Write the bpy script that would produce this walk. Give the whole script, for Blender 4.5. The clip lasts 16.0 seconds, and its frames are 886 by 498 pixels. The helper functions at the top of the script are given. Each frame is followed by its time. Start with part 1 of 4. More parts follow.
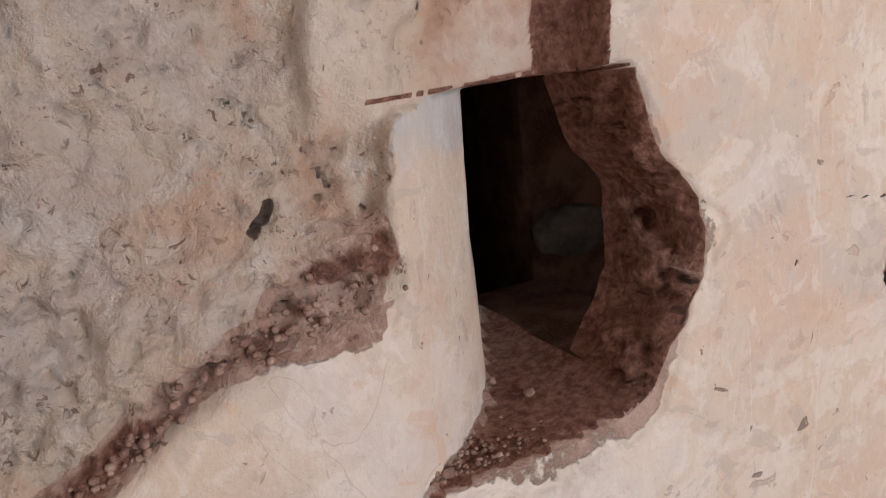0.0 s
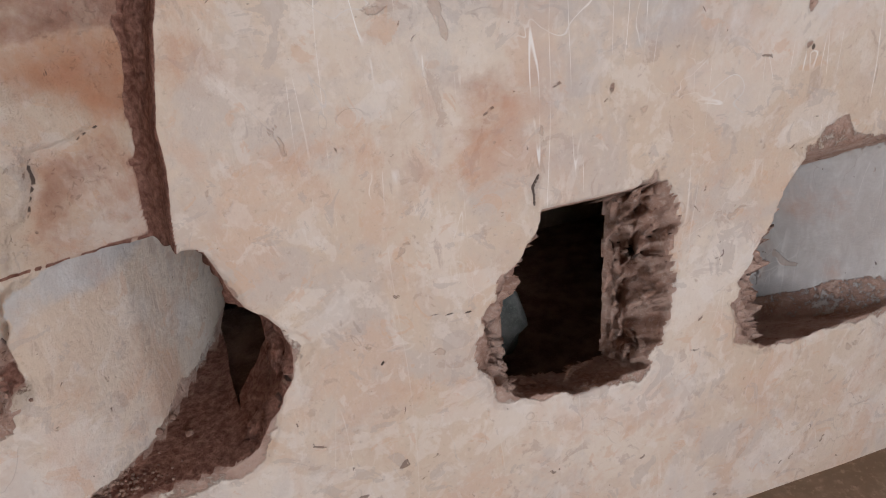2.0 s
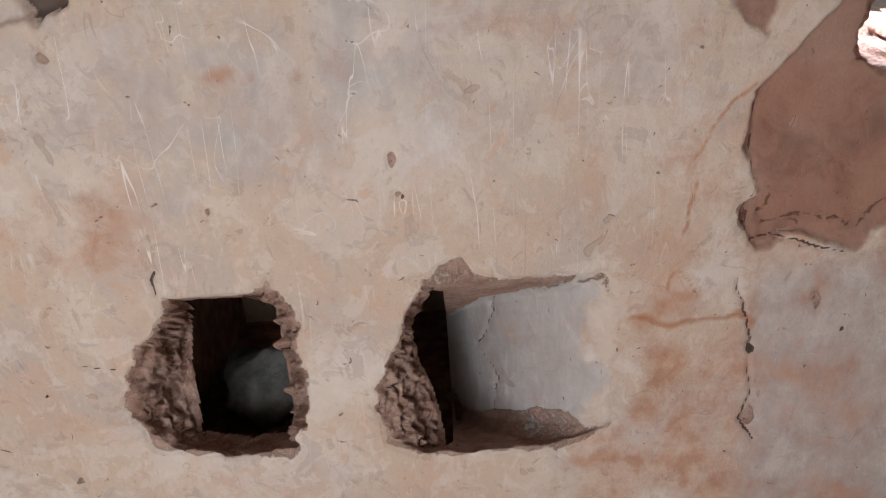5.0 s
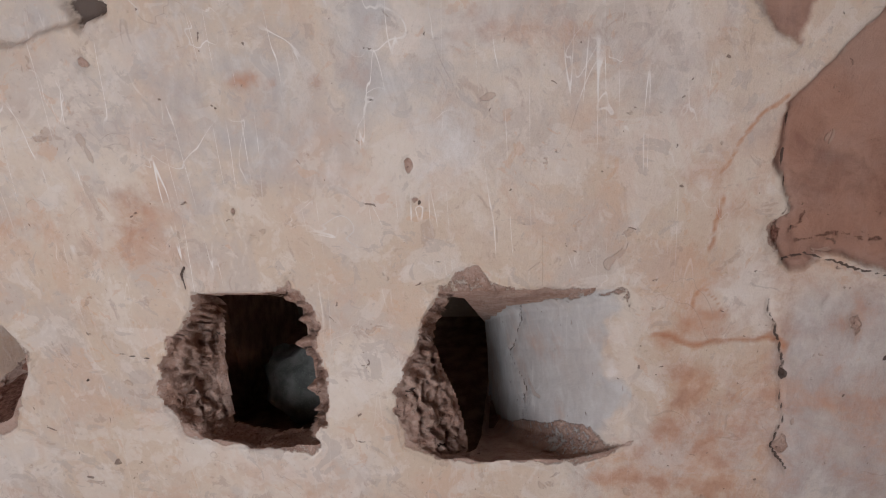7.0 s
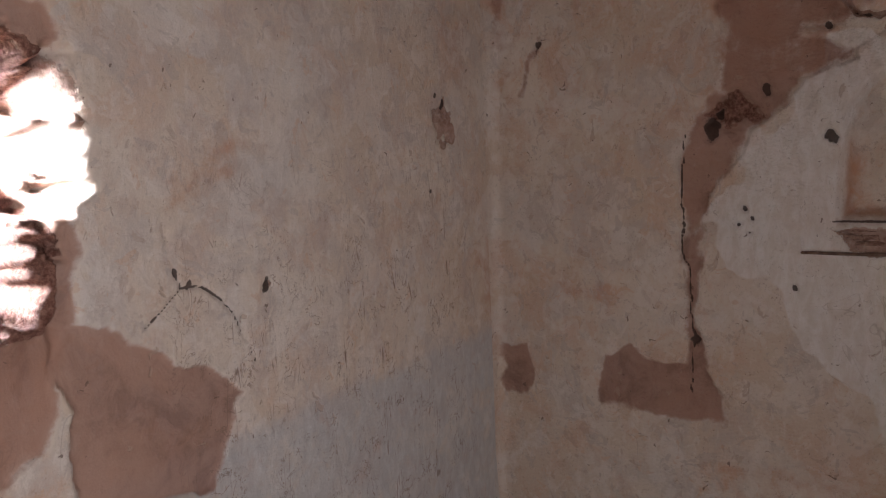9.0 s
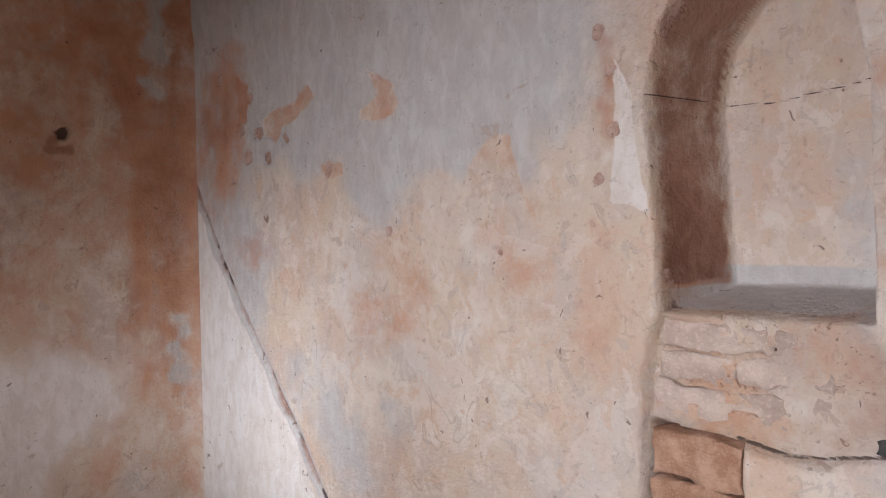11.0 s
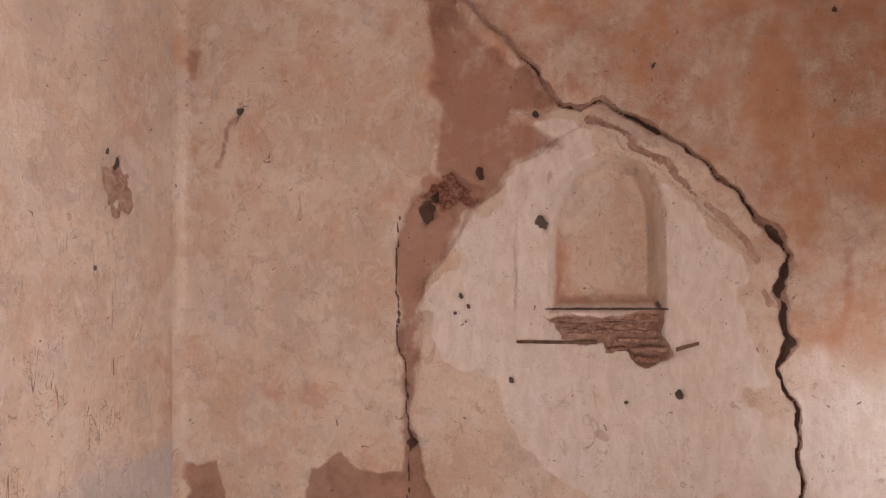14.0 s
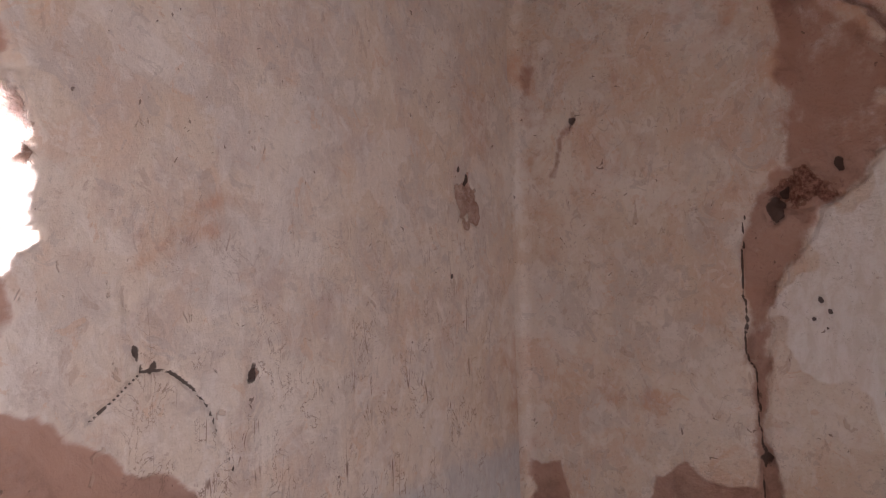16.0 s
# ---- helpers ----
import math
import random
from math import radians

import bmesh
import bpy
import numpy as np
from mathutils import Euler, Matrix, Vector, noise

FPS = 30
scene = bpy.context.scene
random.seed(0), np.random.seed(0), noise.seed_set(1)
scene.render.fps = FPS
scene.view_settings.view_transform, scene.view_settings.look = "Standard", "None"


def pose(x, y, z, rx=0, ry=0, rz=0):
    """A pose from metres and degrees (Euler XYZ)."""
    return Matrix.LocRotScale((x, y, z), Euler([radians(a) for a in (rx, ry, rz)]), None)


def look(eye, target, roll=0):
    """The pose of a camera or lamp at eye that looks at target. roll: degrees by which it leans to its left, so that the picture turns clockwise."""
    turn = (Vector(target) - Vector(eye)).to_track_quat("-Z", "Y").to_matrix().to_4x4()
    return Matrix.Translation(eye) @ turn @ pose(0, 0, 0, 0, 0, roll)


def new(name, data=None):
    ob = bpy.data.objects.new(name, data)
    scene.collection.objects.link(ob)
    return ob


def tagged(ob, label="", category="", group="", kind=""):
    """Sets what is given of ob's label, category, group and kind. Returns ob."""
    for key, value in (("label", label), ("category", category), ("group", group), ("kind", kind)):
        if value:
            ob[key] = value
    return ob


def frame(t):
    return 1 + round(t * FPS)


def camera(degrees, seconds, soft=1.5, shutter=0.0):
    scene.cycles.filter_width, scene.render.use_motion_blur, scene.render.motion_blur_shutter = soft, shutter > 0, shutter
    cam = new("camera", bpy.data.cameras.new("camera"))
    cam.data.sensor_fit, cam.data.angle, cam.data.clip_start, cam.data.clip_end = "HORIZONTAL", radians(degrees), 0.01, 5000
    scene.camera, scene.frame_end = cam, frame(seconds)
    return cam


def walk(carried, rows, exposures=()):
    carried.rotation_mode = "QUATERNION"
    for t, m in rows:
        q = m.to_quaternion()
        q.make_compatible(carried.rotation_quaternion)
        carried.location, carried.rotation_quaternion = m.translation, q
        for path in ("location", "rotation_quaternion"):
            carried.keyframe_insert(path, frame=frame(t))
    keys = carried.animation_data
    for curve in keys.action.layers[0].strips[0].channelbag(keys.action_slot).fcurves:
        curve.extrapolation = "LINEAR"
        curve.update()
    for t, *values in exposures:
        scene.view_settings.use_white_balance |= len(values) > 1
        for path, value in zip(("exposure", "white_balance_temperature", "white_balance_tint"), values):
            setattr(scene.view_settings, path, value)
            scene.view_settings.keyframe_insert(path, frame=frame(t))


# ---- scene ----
cam = camera(61.4, 16.0, soft=1.1)
PATH = [
    (0, (0.008, 2.245, 1.039), (0.741, 4.028, 0.507), -7.1),
    (0.5, (0.037, 2.241, 1.057), (0.775, 4.01, 0.485), -7.0),
    (1, (0.19, 2.113, 1.187), (0.85, 3.886, 0.539), -8.2),
    (1.5, (0.448, 2.11, 1.424), (1.147, 3.738, 0.497), -6.0),
    (2, (0.66, 1.838, 1.535), (1.171, 3.526, 0.593), -5.0),
    (2.5, (0.859, 1.647, 1.649), (1.179, 3.402, 0.744), -3.3),
    (3, (1.095, 1.587, 1.652), (1.217, 3.378, 0.772), -3.0),
    (3.5, (1.315, 1.494, 1.686), (1.194, 3.291, 0.817), -3.4),
    (4, (1.364, 1.304, 1.719), (1.352, 3.124, 0.89), -2.4),
    (4.5, (1.694, 1.382, 1.722), (1.655, 3.203, 0.896), -4.0),
    (4.7, (1.797, 1.401, 1.7), (1.798, 3.233, 0.898), -3.6),
    (6.8, (2.069, 1.424, 1.689), (1.83, 3.251, 0.911), -4.7),
    (7, (2.066, 1.421, 1.693), (1.818, 3.248, 0.919), -4.4),
    (7.5, (2.064, 1.42, 1.708), (1.811, 3.249, 0.939), -3.8),
    (8, (2.058, 1.427, 1.747), (1.8, 3.27, 1.015), -4.0),
    (8.2, (2.023, 1.42, 1.787), (1.78, 3.305, 1.165), -4.2),
    (8.45, (2.057, 1.394, 1.769), (2.193, 3.339, 1.349), -3.8),
    (8.8, (2.126, 1.341, 1.732), (3.272, 2.919, 1.432), -2.9),
    (9.15, (2.195, 1.288, 1.695), (4.038, 1.923, 1.475), -2.0),
    (9.5, (2.263, 1.236, 1.658), (4.147, 0.731, 1.508), -1.1),
    (9.8, (2.315, 1.196, 1.631), (3.830, -0.031, 1.511), -0.5),
    (10.05, (2.349, 1.170, 1.612), (3.522, -0.387, 1.502), -0.0),
    (10.3, (2.366, 1.157, 1.603), (3.433, -0.531, 1.493), 0.2),
    (10.5, (2.392, 1.162, 1.604), (3.605, -0.425, 1.509), -0.3),
    (11, (2.44, 1.204, 1.612), (3.895, -0.167, 1.548), -0.8),
    (11.5, (2.463, 1.231, 1.622), (4.078, 0.051, 1.581), -1.2),
    (12, (2.497, 1.282, 1.597), (4.279, 0.376, 1.584), -1.2),
    (12.5, (2.524, 1.36, 1.602), (4.433, 0.762, 1.589), -0.9),
    (13, (2.522, 1.373, 1.586), (4.504, 1.11, 1.596), -0.5),
    (13.5, (2.528, 1.446, 1.551), (4.527, 1.48, 1.601), -0.5),
    (14, (2.527, 1.478, 1.562), (4.495, 1.834, 1.614), -0.5),
    (14.5, (2.509, 1.509, 1.564), (4.389, 2.187, 1.63), -0.7),
    (15, (2.49, 1.556, 1.561), (4.279, 2.445, 1.637), -1.0),
    (15.5, (2.477, 1.583, 1.571), (4.182, 2.625, 1.646), -1.5),
    (16, (2.471, 1.577, 1.569), (4.139, 2.677, 1.646), -1.6),
]
walk(cam, [(t, look(eye, target, roll)) for t, eye, target, roll in PATH],
     [(0, -0.2, 6250, 10), (1.5, -0.36, 6100, 8), (2.5, -0.68, 6150, 9), (3, -0.86, 6500, 17), (3.5, -0.9, 6800, 23), (4.1, -0.64, 6500, 11), (4.5, -0.6, 6450, 9), (7, -0.62, 6100, 9), (8, -0.62, 6100, 9), (10.3, -0.65, 6200, 11), (11.5, -0.3, 6600, 16), (12.5, 0.0, 7300, 24), (13.2, 0.38, 8000, 29), (13.7, 0.55, 7600, 25), (14.2, 0.68, 7000, 18), (14.6, 0.68, 6600, 16), (15, 0.6, 6300, 13), (15.5, 0.28, 5900, 8), (16, -0.22, 6250, 18)])

# ---- world, sun, daylight in the openings ----
world = bpy.data.worlds.new("world")
scene.world = world
world.use_nodes = True
wn = world.node_tree.nodes
sky = wn.new("ShaderNodeTexSky")
sky.sky_type, sky.sun_disc = "NISHITA", False
sky.sun_elevation, sky.sun_rotation = radians(38), radians(-40)
wn["Background"].inputs["Strength"].default_value = 0.12
world.node_tree.links.new(sky.outputs[0], wn["Background"].inputs["Color"])
sun_data = bpy.data.lights.new("sun", "SUN")
sun_data.energy, sun_data.angle, sun_data.color = 2.2, radians(0.5), (1.0, 0.95, 0.88)
sun = new("sun", sun_data)
sun.matrix_world = look((-4, 9, 6), (-4 + 0.5, 9 - 0.6, 6 - 0.61))


def daylight(name, eye, target, wide, high, watts, colour):
    data = bpy.data.lights.new(name, "AREA")
    data.shape, data.size, data.size_y, data.energy, data.color = "RECTANGLE", wide, high, watts, colour
    ob = new(name, data)
    ob.matrix_world = look(eye, target)
    return ob


daylight("doorway_daylight", (1.15, -0.30, 1.15), (1.15, 3.0, 1.0), 1.5, 1.9, 115, (0.98, 0.97, 0.98))
daylight("window_daylight", (1.65, 5.00, 2.32), (5.15, 0.3, 0.7), 1.4, 0.5, 2340, (0.90, 0.95, 1.0))
daylight("window_skylight", (2.78, 4.40, 1.92), (3.75, 0.0, 1.5), 1.1, 0.5, 940, (0.92, 0.96, 1.0))

# ---- numbers on grids: noise, outlines, cracks ----
LATTICE = np.random.RandomState(7).rand(256, 256)


def lattice_noise(u, v):
    iu, iv = np.floor(u).astype(int), np.floor(v).astype(int)
    fu, fv = u - iu, v - iv
    fu, fv = fu * fu * (3 - 2 * fu), fv * fv * (3 - 2 * fv)
    a, b = LATTICE[iu % 256, iv % 256], LATTICE[(iu + 1) % 256, iv % 256]
    c, d = LATTICE[iu % 256, (iv + 1) % 256], LATTICE[(iu + 1) % 256, (iv + 1) % 256]
    return (a * (1 - fu) + b * fu) * (1 - fv) + (c * (1 - fu) + d * fu) * fv - 0.5


def cloud(u, v, size, octaves=4, seed=0):
    """Layered noise of about -0.5 to 0.5, its coarsest features `size` metres wide."""
    total, amount = 0, 0.55
    for k in range(octaves):
        s = 2 ** k / size
        total = total + amount * lattice_noise(u * s + 17.3 * seed + 5.1 * k, v * s + 9.7 * seed + 3.3 * k)
        amount *= 0.5
    return total


def inside(u, v, outline):
    """Signed distance to a closed outline: negative inside."""
    best, odd = np.full(u.shape, 1e9), np.zeros(u.shape, bool)
    for (x0, y0), (x1, y1) in zip(outline, outline[1:] + outline[:1]):
        dx, dy = x1 - x0, y1 - y0
        k = np.clip(((u - x0) * dx + (v - y0) * dy) / (dx * dx + dy * dy + 1e-12), 0, 1)
        best = np.minimum(best, np.hypot(u - x0 - k * dx, v - y0 - k * dy))
        if abs(dy) > 1e-9:
            odd ^= ((y0 > v) != (y1 > v)) & (u < dx * (v - y0) / dy + x0)
    return np.where(odd, -best, best)


def along(u, v, line):
    """Distance to an open line."""
    best = np.full(u.shape, 1e9)
    for (x0, y0), (x1, y1) in zip(line, line[1:]):
        dx, dy = x1 - x0, y1 - y0
        k = np.clip(((u - x0) * dx + (v - y0) * dy) / (dx * dx + dy * dy + 1e-12), 0, 1)
        best = np.minimum(best, np.hypot(u - x0 - k * dx, v - y0 - k * dy))
    return best


def step(a, b, x):
    k = np.clip((x - a) / (b - a), 0, 1)
    return k * k * (3 - 2 * k)


def soft(sd, width=0.03):
    return np.clip(0.5 - sd / (2 * width), 0, 1)


def blob(u, v, cx, cy, rx, ry, seed=0):
    w = 0.75 * cloud(u, v, 0.7 * min(rx, ry) + 0.012, 4, seed + 11)
    return np.clip(1.0 - np.hypot((u - cx) / rx, (v - cy) / ry) + 2 * w, 0, 1)


def lines(*stretches):
    """Grid lines from (start, end, spacing) stretches."""
    out = []
    for a, b, s in stretches:
        out.append(np.linspace(a, b, max(2, int(round((b - a) / s)) + 1))[:-1])
    return np.concatenate(out + [np.array([stretches[-1][1]])])


def relief(name, us, vs, place, depth, fields, material, cut=None):
    """A wall face as one mesh: `place(u, v, d)` gives points, `fields` go to float attributes, faces in `cut` are left out."""
    nu, nv = len(us), len(vs)
    u, v = np.meshgrid(us, vs, indexing="ij")
    co = place(u, v, depth).reshape(-1, 3)
    idx = np.arange(nu * nv).reshape(nu, nv)
    quads = np.stack([idx[:-1, :-1], idx[1:, :-1], idx[1:, 1:], idx[:-1, 1:]], -1)
    if cut is not None:
        four = lambda q: np.stack([q[:-1, :-1], q[1:, :-1], q[1:, 1:], q[:-1, 1:]])
        gone = four(cut).any(0)
        quads = quads[~gone]
    quads = quads.reshape(-1, 4)
    me = bpy.data.meshes.new(name)
    me.vertices.add(len(co))
    me.vertices.foreach_set("co", co.astype(np.float32).ravel())
    me.loops.add(quads.size)
    me.loops.foreach_set("vertex_index", quads.astype(np.int32).ravel())
    me.polygons.add(len(quads))
    me.polygons.foreach_set("loop_start", np.arange(0, quads.size, 4, dtype=np.int32))
    me.polygons.foreach_set("use_smooth", np.ones(len(quads), bool))
    me.update(calc_edges=True)
    for key, value in fields.items():
        me.attributes.new(key, "FLOAT", "POINT").data.foreach_set("value", np.clip(value, 0, 1).astype(np.float32).ravel())
    me.materials.append(material)
    me.validate()
    return new(name, me)


def box_mesh(bm, x0, x1, y0, y1, z0, z1):
    m = Matrix.Translation(((x0 + x1) / 2, (y0 + y1) / 2, (z0 + z1) / 2)) @ Matrix.Diagonal((x1 - x0, y1 - y0, z1 - z0, 1))
    bmesh.ops.create_cube(bm, size=1, matrix=m)


def part(name, bm, material, parent=None, label="", smooth=False):
    me = bpy.data.meshes.new(name)
    bm.to_mesh(me)
    bm.free()
    if smooth:
        me.polygons.foreach_set("use_smooth", [True] * len(me.polygons))
    me.materials.append(material)
    ob = new(name, me)
    if parent:
        ob.parent = parent
    return tagged(ob, label)


def blocks(name, boxes, material, parent=None):
    bm = bmesh.new()
    for b in boxes:
        box_mesh(bm, *b)
    return part(name, bm, material, parent)


# ---- materials ----
class Nodes:
    def __init__(self, name):
        self.mat = bpy.data.materials.new(name)
        self.mat.use_nodes = True
        self.tree = self.mat.node_tree
        self.bsdf = self.tree.nodes["Principled BSDF"]
        self.place = self.tree.nodes.new("ShaderNodeNewGeometry").outputs["Position"]

    def put(self, socket, value):
        if isinstance(value, bpy.types.NodeSocket):
            self.tree.links.new(value, socket)
        elif isinstance(value, tuple) and len(value) == 3 and socket.type == "RGBA":
            socket.default_value = (*value, 1)
        else:
            socket.default_value = value

    def math(self, kind, a, b=0.0, c=0.0, clamp=False):
        n = self.tree.nodes.new("ShaderNodeMath")
        n.operation, n.use_clamp = kind, clamp
        for s, v in zip(n.inputs, (a, b, c)):
            self.put(s, v)
        return n.outputs[0]

    def noise(self, scale, detail=5.0, rough=0.55, stretch=(1, 1, 1), warp=0.0):
        m = self.tree.nodes.new("ShaderNodeMapping")
        m.inputs["Scale"].default_value = stretch
        self.put(m.inputs["Vector"], self.place)
        n = self.tree.nodes.new("ShaderNodeTexNoise")
        n.inputs["Scale"].default_value, n.inputs["Detail"].default_value = scale, detail
        n.inputs["Roughness"].default_value, n.inputs["Distortion"].default_value = rough, warp
        self.put(n.inputs["Vector"], m.outputs[0])
        return n.outputs["Fac"]

    def ramp(self, value, a, b, to0=0.0, to1=1.0):
        n = self.tree.nodes.new("ShaderNodeMapRange")
        n.interpolation_type = "SMOOTHSTEP"
        for s, v in zip(n.inputs, (value, a, b, to0, to1)):
            self.put(s, v)
        return n.outputs[0]

    def mix(self, fac, a, b):
        n = self.tree.nodes.new("ShaderNodeMix")
        n.data_type = "RGBA"
        self.put(n.inputs[0], fac)
        self.put(n.inputs[6], a)
        self.put(n.inputs[7], b)
        return n.outputs[2]

    def field(self, name):
        n = self.tree.nodes.new("ShaderNodeAttribute")
        n.attribute_name = name
        return n.outputs["Fac"]

    def bump(self, height, distance, strength=1.0, under=None):
        n = self.tree.nodes.new("ShaderNodeBump")
        n.inputs["Distance"].default_value, n.inputs["Strength"].default_value = distance, strength
        self.put(n.inputs["Height"], height)
        if under:
            self.put(n.inputs["Normal"], under)
        return n.outputs[0]

    def done(self, colour, rough, normal=None):
        self.put(self.bsdf.inputs["Base Color"], colour)
        self.put(self.bsdf.inputs["Roughness"], rough)
        self.bsdf.inputs["Specular IOR Level"].default_value = 0.25
        if normal:
            self.put(self.bsdf.inputs["Normal"], normal)
        return self.mat


def plaster_material(name):
    k = Nodes(name)
    big, mid, fine = k.noise(1.7, 4), k.noise(9, 6, 0.62), k.noise(70, 6, 0.68)
    other, grit = k.noise(5.3, 7, 0.68, (1, 1, 0.8), 0.4), k.noise(330, 4, 0.65)
    brushed = k.noise(26, 6, 0.66, (1, 1, 0.45), 0.5)
    base = k.mix(k.ramp(big, 0.38, 0.62), (0.60, 0.475, 0.375), (0.66, 0.56, 0.475))
    patch = k.noise(3.4, 9, 0.66, (1, 1, 0.9), 0.6)
    flake = k.noise(15, 8, 0.62, (1, 1, 0.8), 0.7)
    base = k.mix(k.ramp(patch, 0.47, 0.60, 0, 0.55), base, (0.50, 0.435, 0.405))
    base = k.mix(k.ramp(other, 0.49, 0.60, 0, 0.6), base, (0.595, 0.42, 0.315))
    base = k.mix(k.ramp(other, 0.43, 0.38, 0, 0.6), base, (0.69, 0.60, 0.53))
    base = k.mix(k.ramp(flake, 0.56, 0.61, 0, 0.5), base, (0.69, 0.605, 0.545))
    base = k.mix(k.ramp(flake, 0.40, 0.355, 0, 0.55), base, (0.44, 0.325, 0.265))
    base = k.mix(k.ramp(mid, 0.52, 0.66, 0, 0.4), base, (0.53, 0.39, 0.305))
    base = k.mix(k.ramp(brushed, 0.55, 0.68, 0, 0.4), base, (0.70, 0.62, 0.565))
    base = k.mix(k.ramp(fine, 0.52, 0.70, 0, 0.25), base, (0.70, 0.62, 0.55))
    base = k.mix(k.ramp(fine, 0.44, 0.28, 0, 0.4), base, (0.36, 0.265, 0.21))
    # peeled coats with crisp rims, pale bloom and rubbed ochre
    coat = k.noise(4.2, 7, 0.6, (1, 1, 1), 0.5)
    base = k.mix(k.ramp(coat, 0.545, 0.58, 0, 0.34), base, (0.72, 0.655, 0.61))
    base = k.mix(k.ramp(k.math("ABSOLUTE", k.math("SUBTRACT", coat, 0.56)), 0.005, 0.001, 0, 0.10), base, (0.36, 0.25, 0.19))
    scab = k.noise(11, 6, 0.62, (1, 1, 1), 1.2)
    base = k.mix(k.ramp(scab, 0.605, 0.62, 0, 0.45), base, (0.45, 0.375, 0.335))
    base = k.mix(k.ramp(scab, 0.385, 0.35, 0, 0.5), base, (0.60, 0.40, 0.28))
    wavy = k.math("ADD", k.math("MULTIPLY_ADD", k.math("SUBTRACT", mid, 0.5), 1.1, 0.0), k.math("MULTIPLY_ADD", k.math("SUBTRACT", other, 0.5), 1.3, 0.0))
    # rust-red, grey and damp staining; red and damp also carry painted shade
    grey = k.ramp(k.math("ADD", k.field("grey"), wavy), 0.15, 0.8)
    base = k.mix(k.math("MULTIPLY", grey, 0.75), base, k.mix(k.ramp(brushed, 0.35, 0.7), (0.43, 0.42, 0.425), (0.54, 0.54, 0.545)))
    red = k.ramp(k.math("ADD", k.field("stain_shade"), wavy), 0.14, 0.92)
    base = k.mix(k.math("MULTIPLY", red, 0.85), base, k.mix(k.ramp(other, 0.35, 0.65), (0.37, 0.155, 0.08), (0.53, 0.275, 0.16)))
    base = k.mix(k.math("MULTIPLY", k.ramp(k.math("ADD", k.field("stain_shade"), k.math("MULTIPLY", wavy, 0.8)), 0.75, 1.15), 0.6), base, k.mix(k.ramp(flake, 0.4, 0.6), (0.29, 0.09, 0.05), (0.42, 0.16, 0.085)))
    pale = k.ramp(k.math("ADD", k.field("pale"), k.math("MULTIPLY", wavy, 0.45)), 0.3, 0.6)
    base = k.mix(k.math("MULTIPLY", pale, 0.85), base, k.mix(k.ramp(brushed, 0.35, 0.65), (0.68, 0.61, 0.56), (0.78, 0.735, 0.71)))
    damp_shade = k.ramp(k.math("ADD", k.field("damp_shade"), k.math("MULTIPLY", wavy, 0.6)), 0.3, 0.62)
    base = k.mix(k.math("MULTIPLY", damp_shade, 0.85), base, k.mix(k.ramp(patch, 0.38, 0.60), k.mix(k.ramp(flake, 0.4, 0.6), (0.215, 0.105, 0.078), (0.31, 0.165, 0.122)), (0.37, 0.205, 0.15)))
    # thin pale scratches and hair cracks along the contours of a stretched noise
    curl = k.noise(9, 1.5, 0.4, (1.8, 1.8, 0.12), 0.3)
    hair = k.ramp(k.math("ABSOLUTE", k.math("SUBTRACT", curl, 0.5)), 0.0055, 0.0015)
    curl2 = k.noise(4.5, 3, 0.5, (1, 1, 0.7), 1.0)
    hair2 = k.ramp(k.math("ABSOLUTE", k.math("SUBTRACT", curl2, 0.54)), 0.005, 0.0015)
    amount = k.math("MULTIPLY", k.field("scratch"), k.ramp(k.noise(6, 3), 0.47, 0.60))
    base = k.mix(k.math("MULTIPLY", k.math("MAXIMUM", hair, k.math("MULTIPLY", hair2, 0.8)), k.math("MULTIPLY", amount, 0.85)), base, (0.82, 0.78, 0.75))
    lines2 = k.math("MULTIPLY", k.math("MULTIPLY", hair2, 0.3), k.ramp(k.noise(3.1, 3), 0.56, 0.64))
    scrawl = k.math("MULTIPLY", k.field("scrawl"), k.ramp(k.noise(8, 3), 0.48, 0.58))
    lines2 = k.math("MAXIMUM", lines2, k.math("MULTIPLY", scrawl, k.math("MAXIMUM", hair, k.ramp(k.math("ABSOLUTE", k.math("SUBTRACT", flake, 0.5)), 0.012, 0.003))))
    base = k.mix(k.math("MULTIPLY", lines2, 0.85), base, (0.22, 0.14, 0.11))
    # bare mud where the plaster has fallen
    ragged = k.math("MULTIPLY_ADD", k.math("SUBTRACT", fine, 0.5), 0.55, k.math("MULTIPLY", wavy, 0.3))
    mud = k.ramp(k.math("ADD", k.field("mud"), ragged), 0.46, 0.56)
    mudc = k.mix(k.ramp(mid, 0.35, 0.7), (0.38, 0.225, 0.17), (0.57, 0.40, 0.33))
    mudc = k.mix(k.ramp(fine, 0.48, 0.68, 0, 0.65), mudc, (0.60, 0.465, 0.40))
    mudc = k.mix(k.ramp(fine, 0.42, 0.28, 0, 0.8), mudc, (0.12, 0.06, 0.045))
    # dark mud: damp, plus painted shade for the first loophole's broken sides
    mudc = k.mix(k.math("MULTIPLY", k.ramp(k.field("damp_shade"), 0.4, 0.6), 0.9), mudc, k.mix(k.ramp(fine, 0.35, 0.68), (0.13, 0.045, 0.03), (0.34, 0.165, 0.12)))
    base = k.mix(mud, base, mudc)
    # near-black of cracks and holes, also used to paint crease shade
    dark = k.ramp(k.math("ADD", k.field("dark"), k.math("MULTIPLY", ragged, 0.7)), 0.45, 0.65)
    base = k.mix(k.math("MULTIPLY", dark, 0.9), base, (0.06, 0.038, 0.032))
    spot = k.noise(34, 3, 0.5, (1, 1, 1), 0.8)
    specks = k.ramp(spot, 0.705, 0.745)
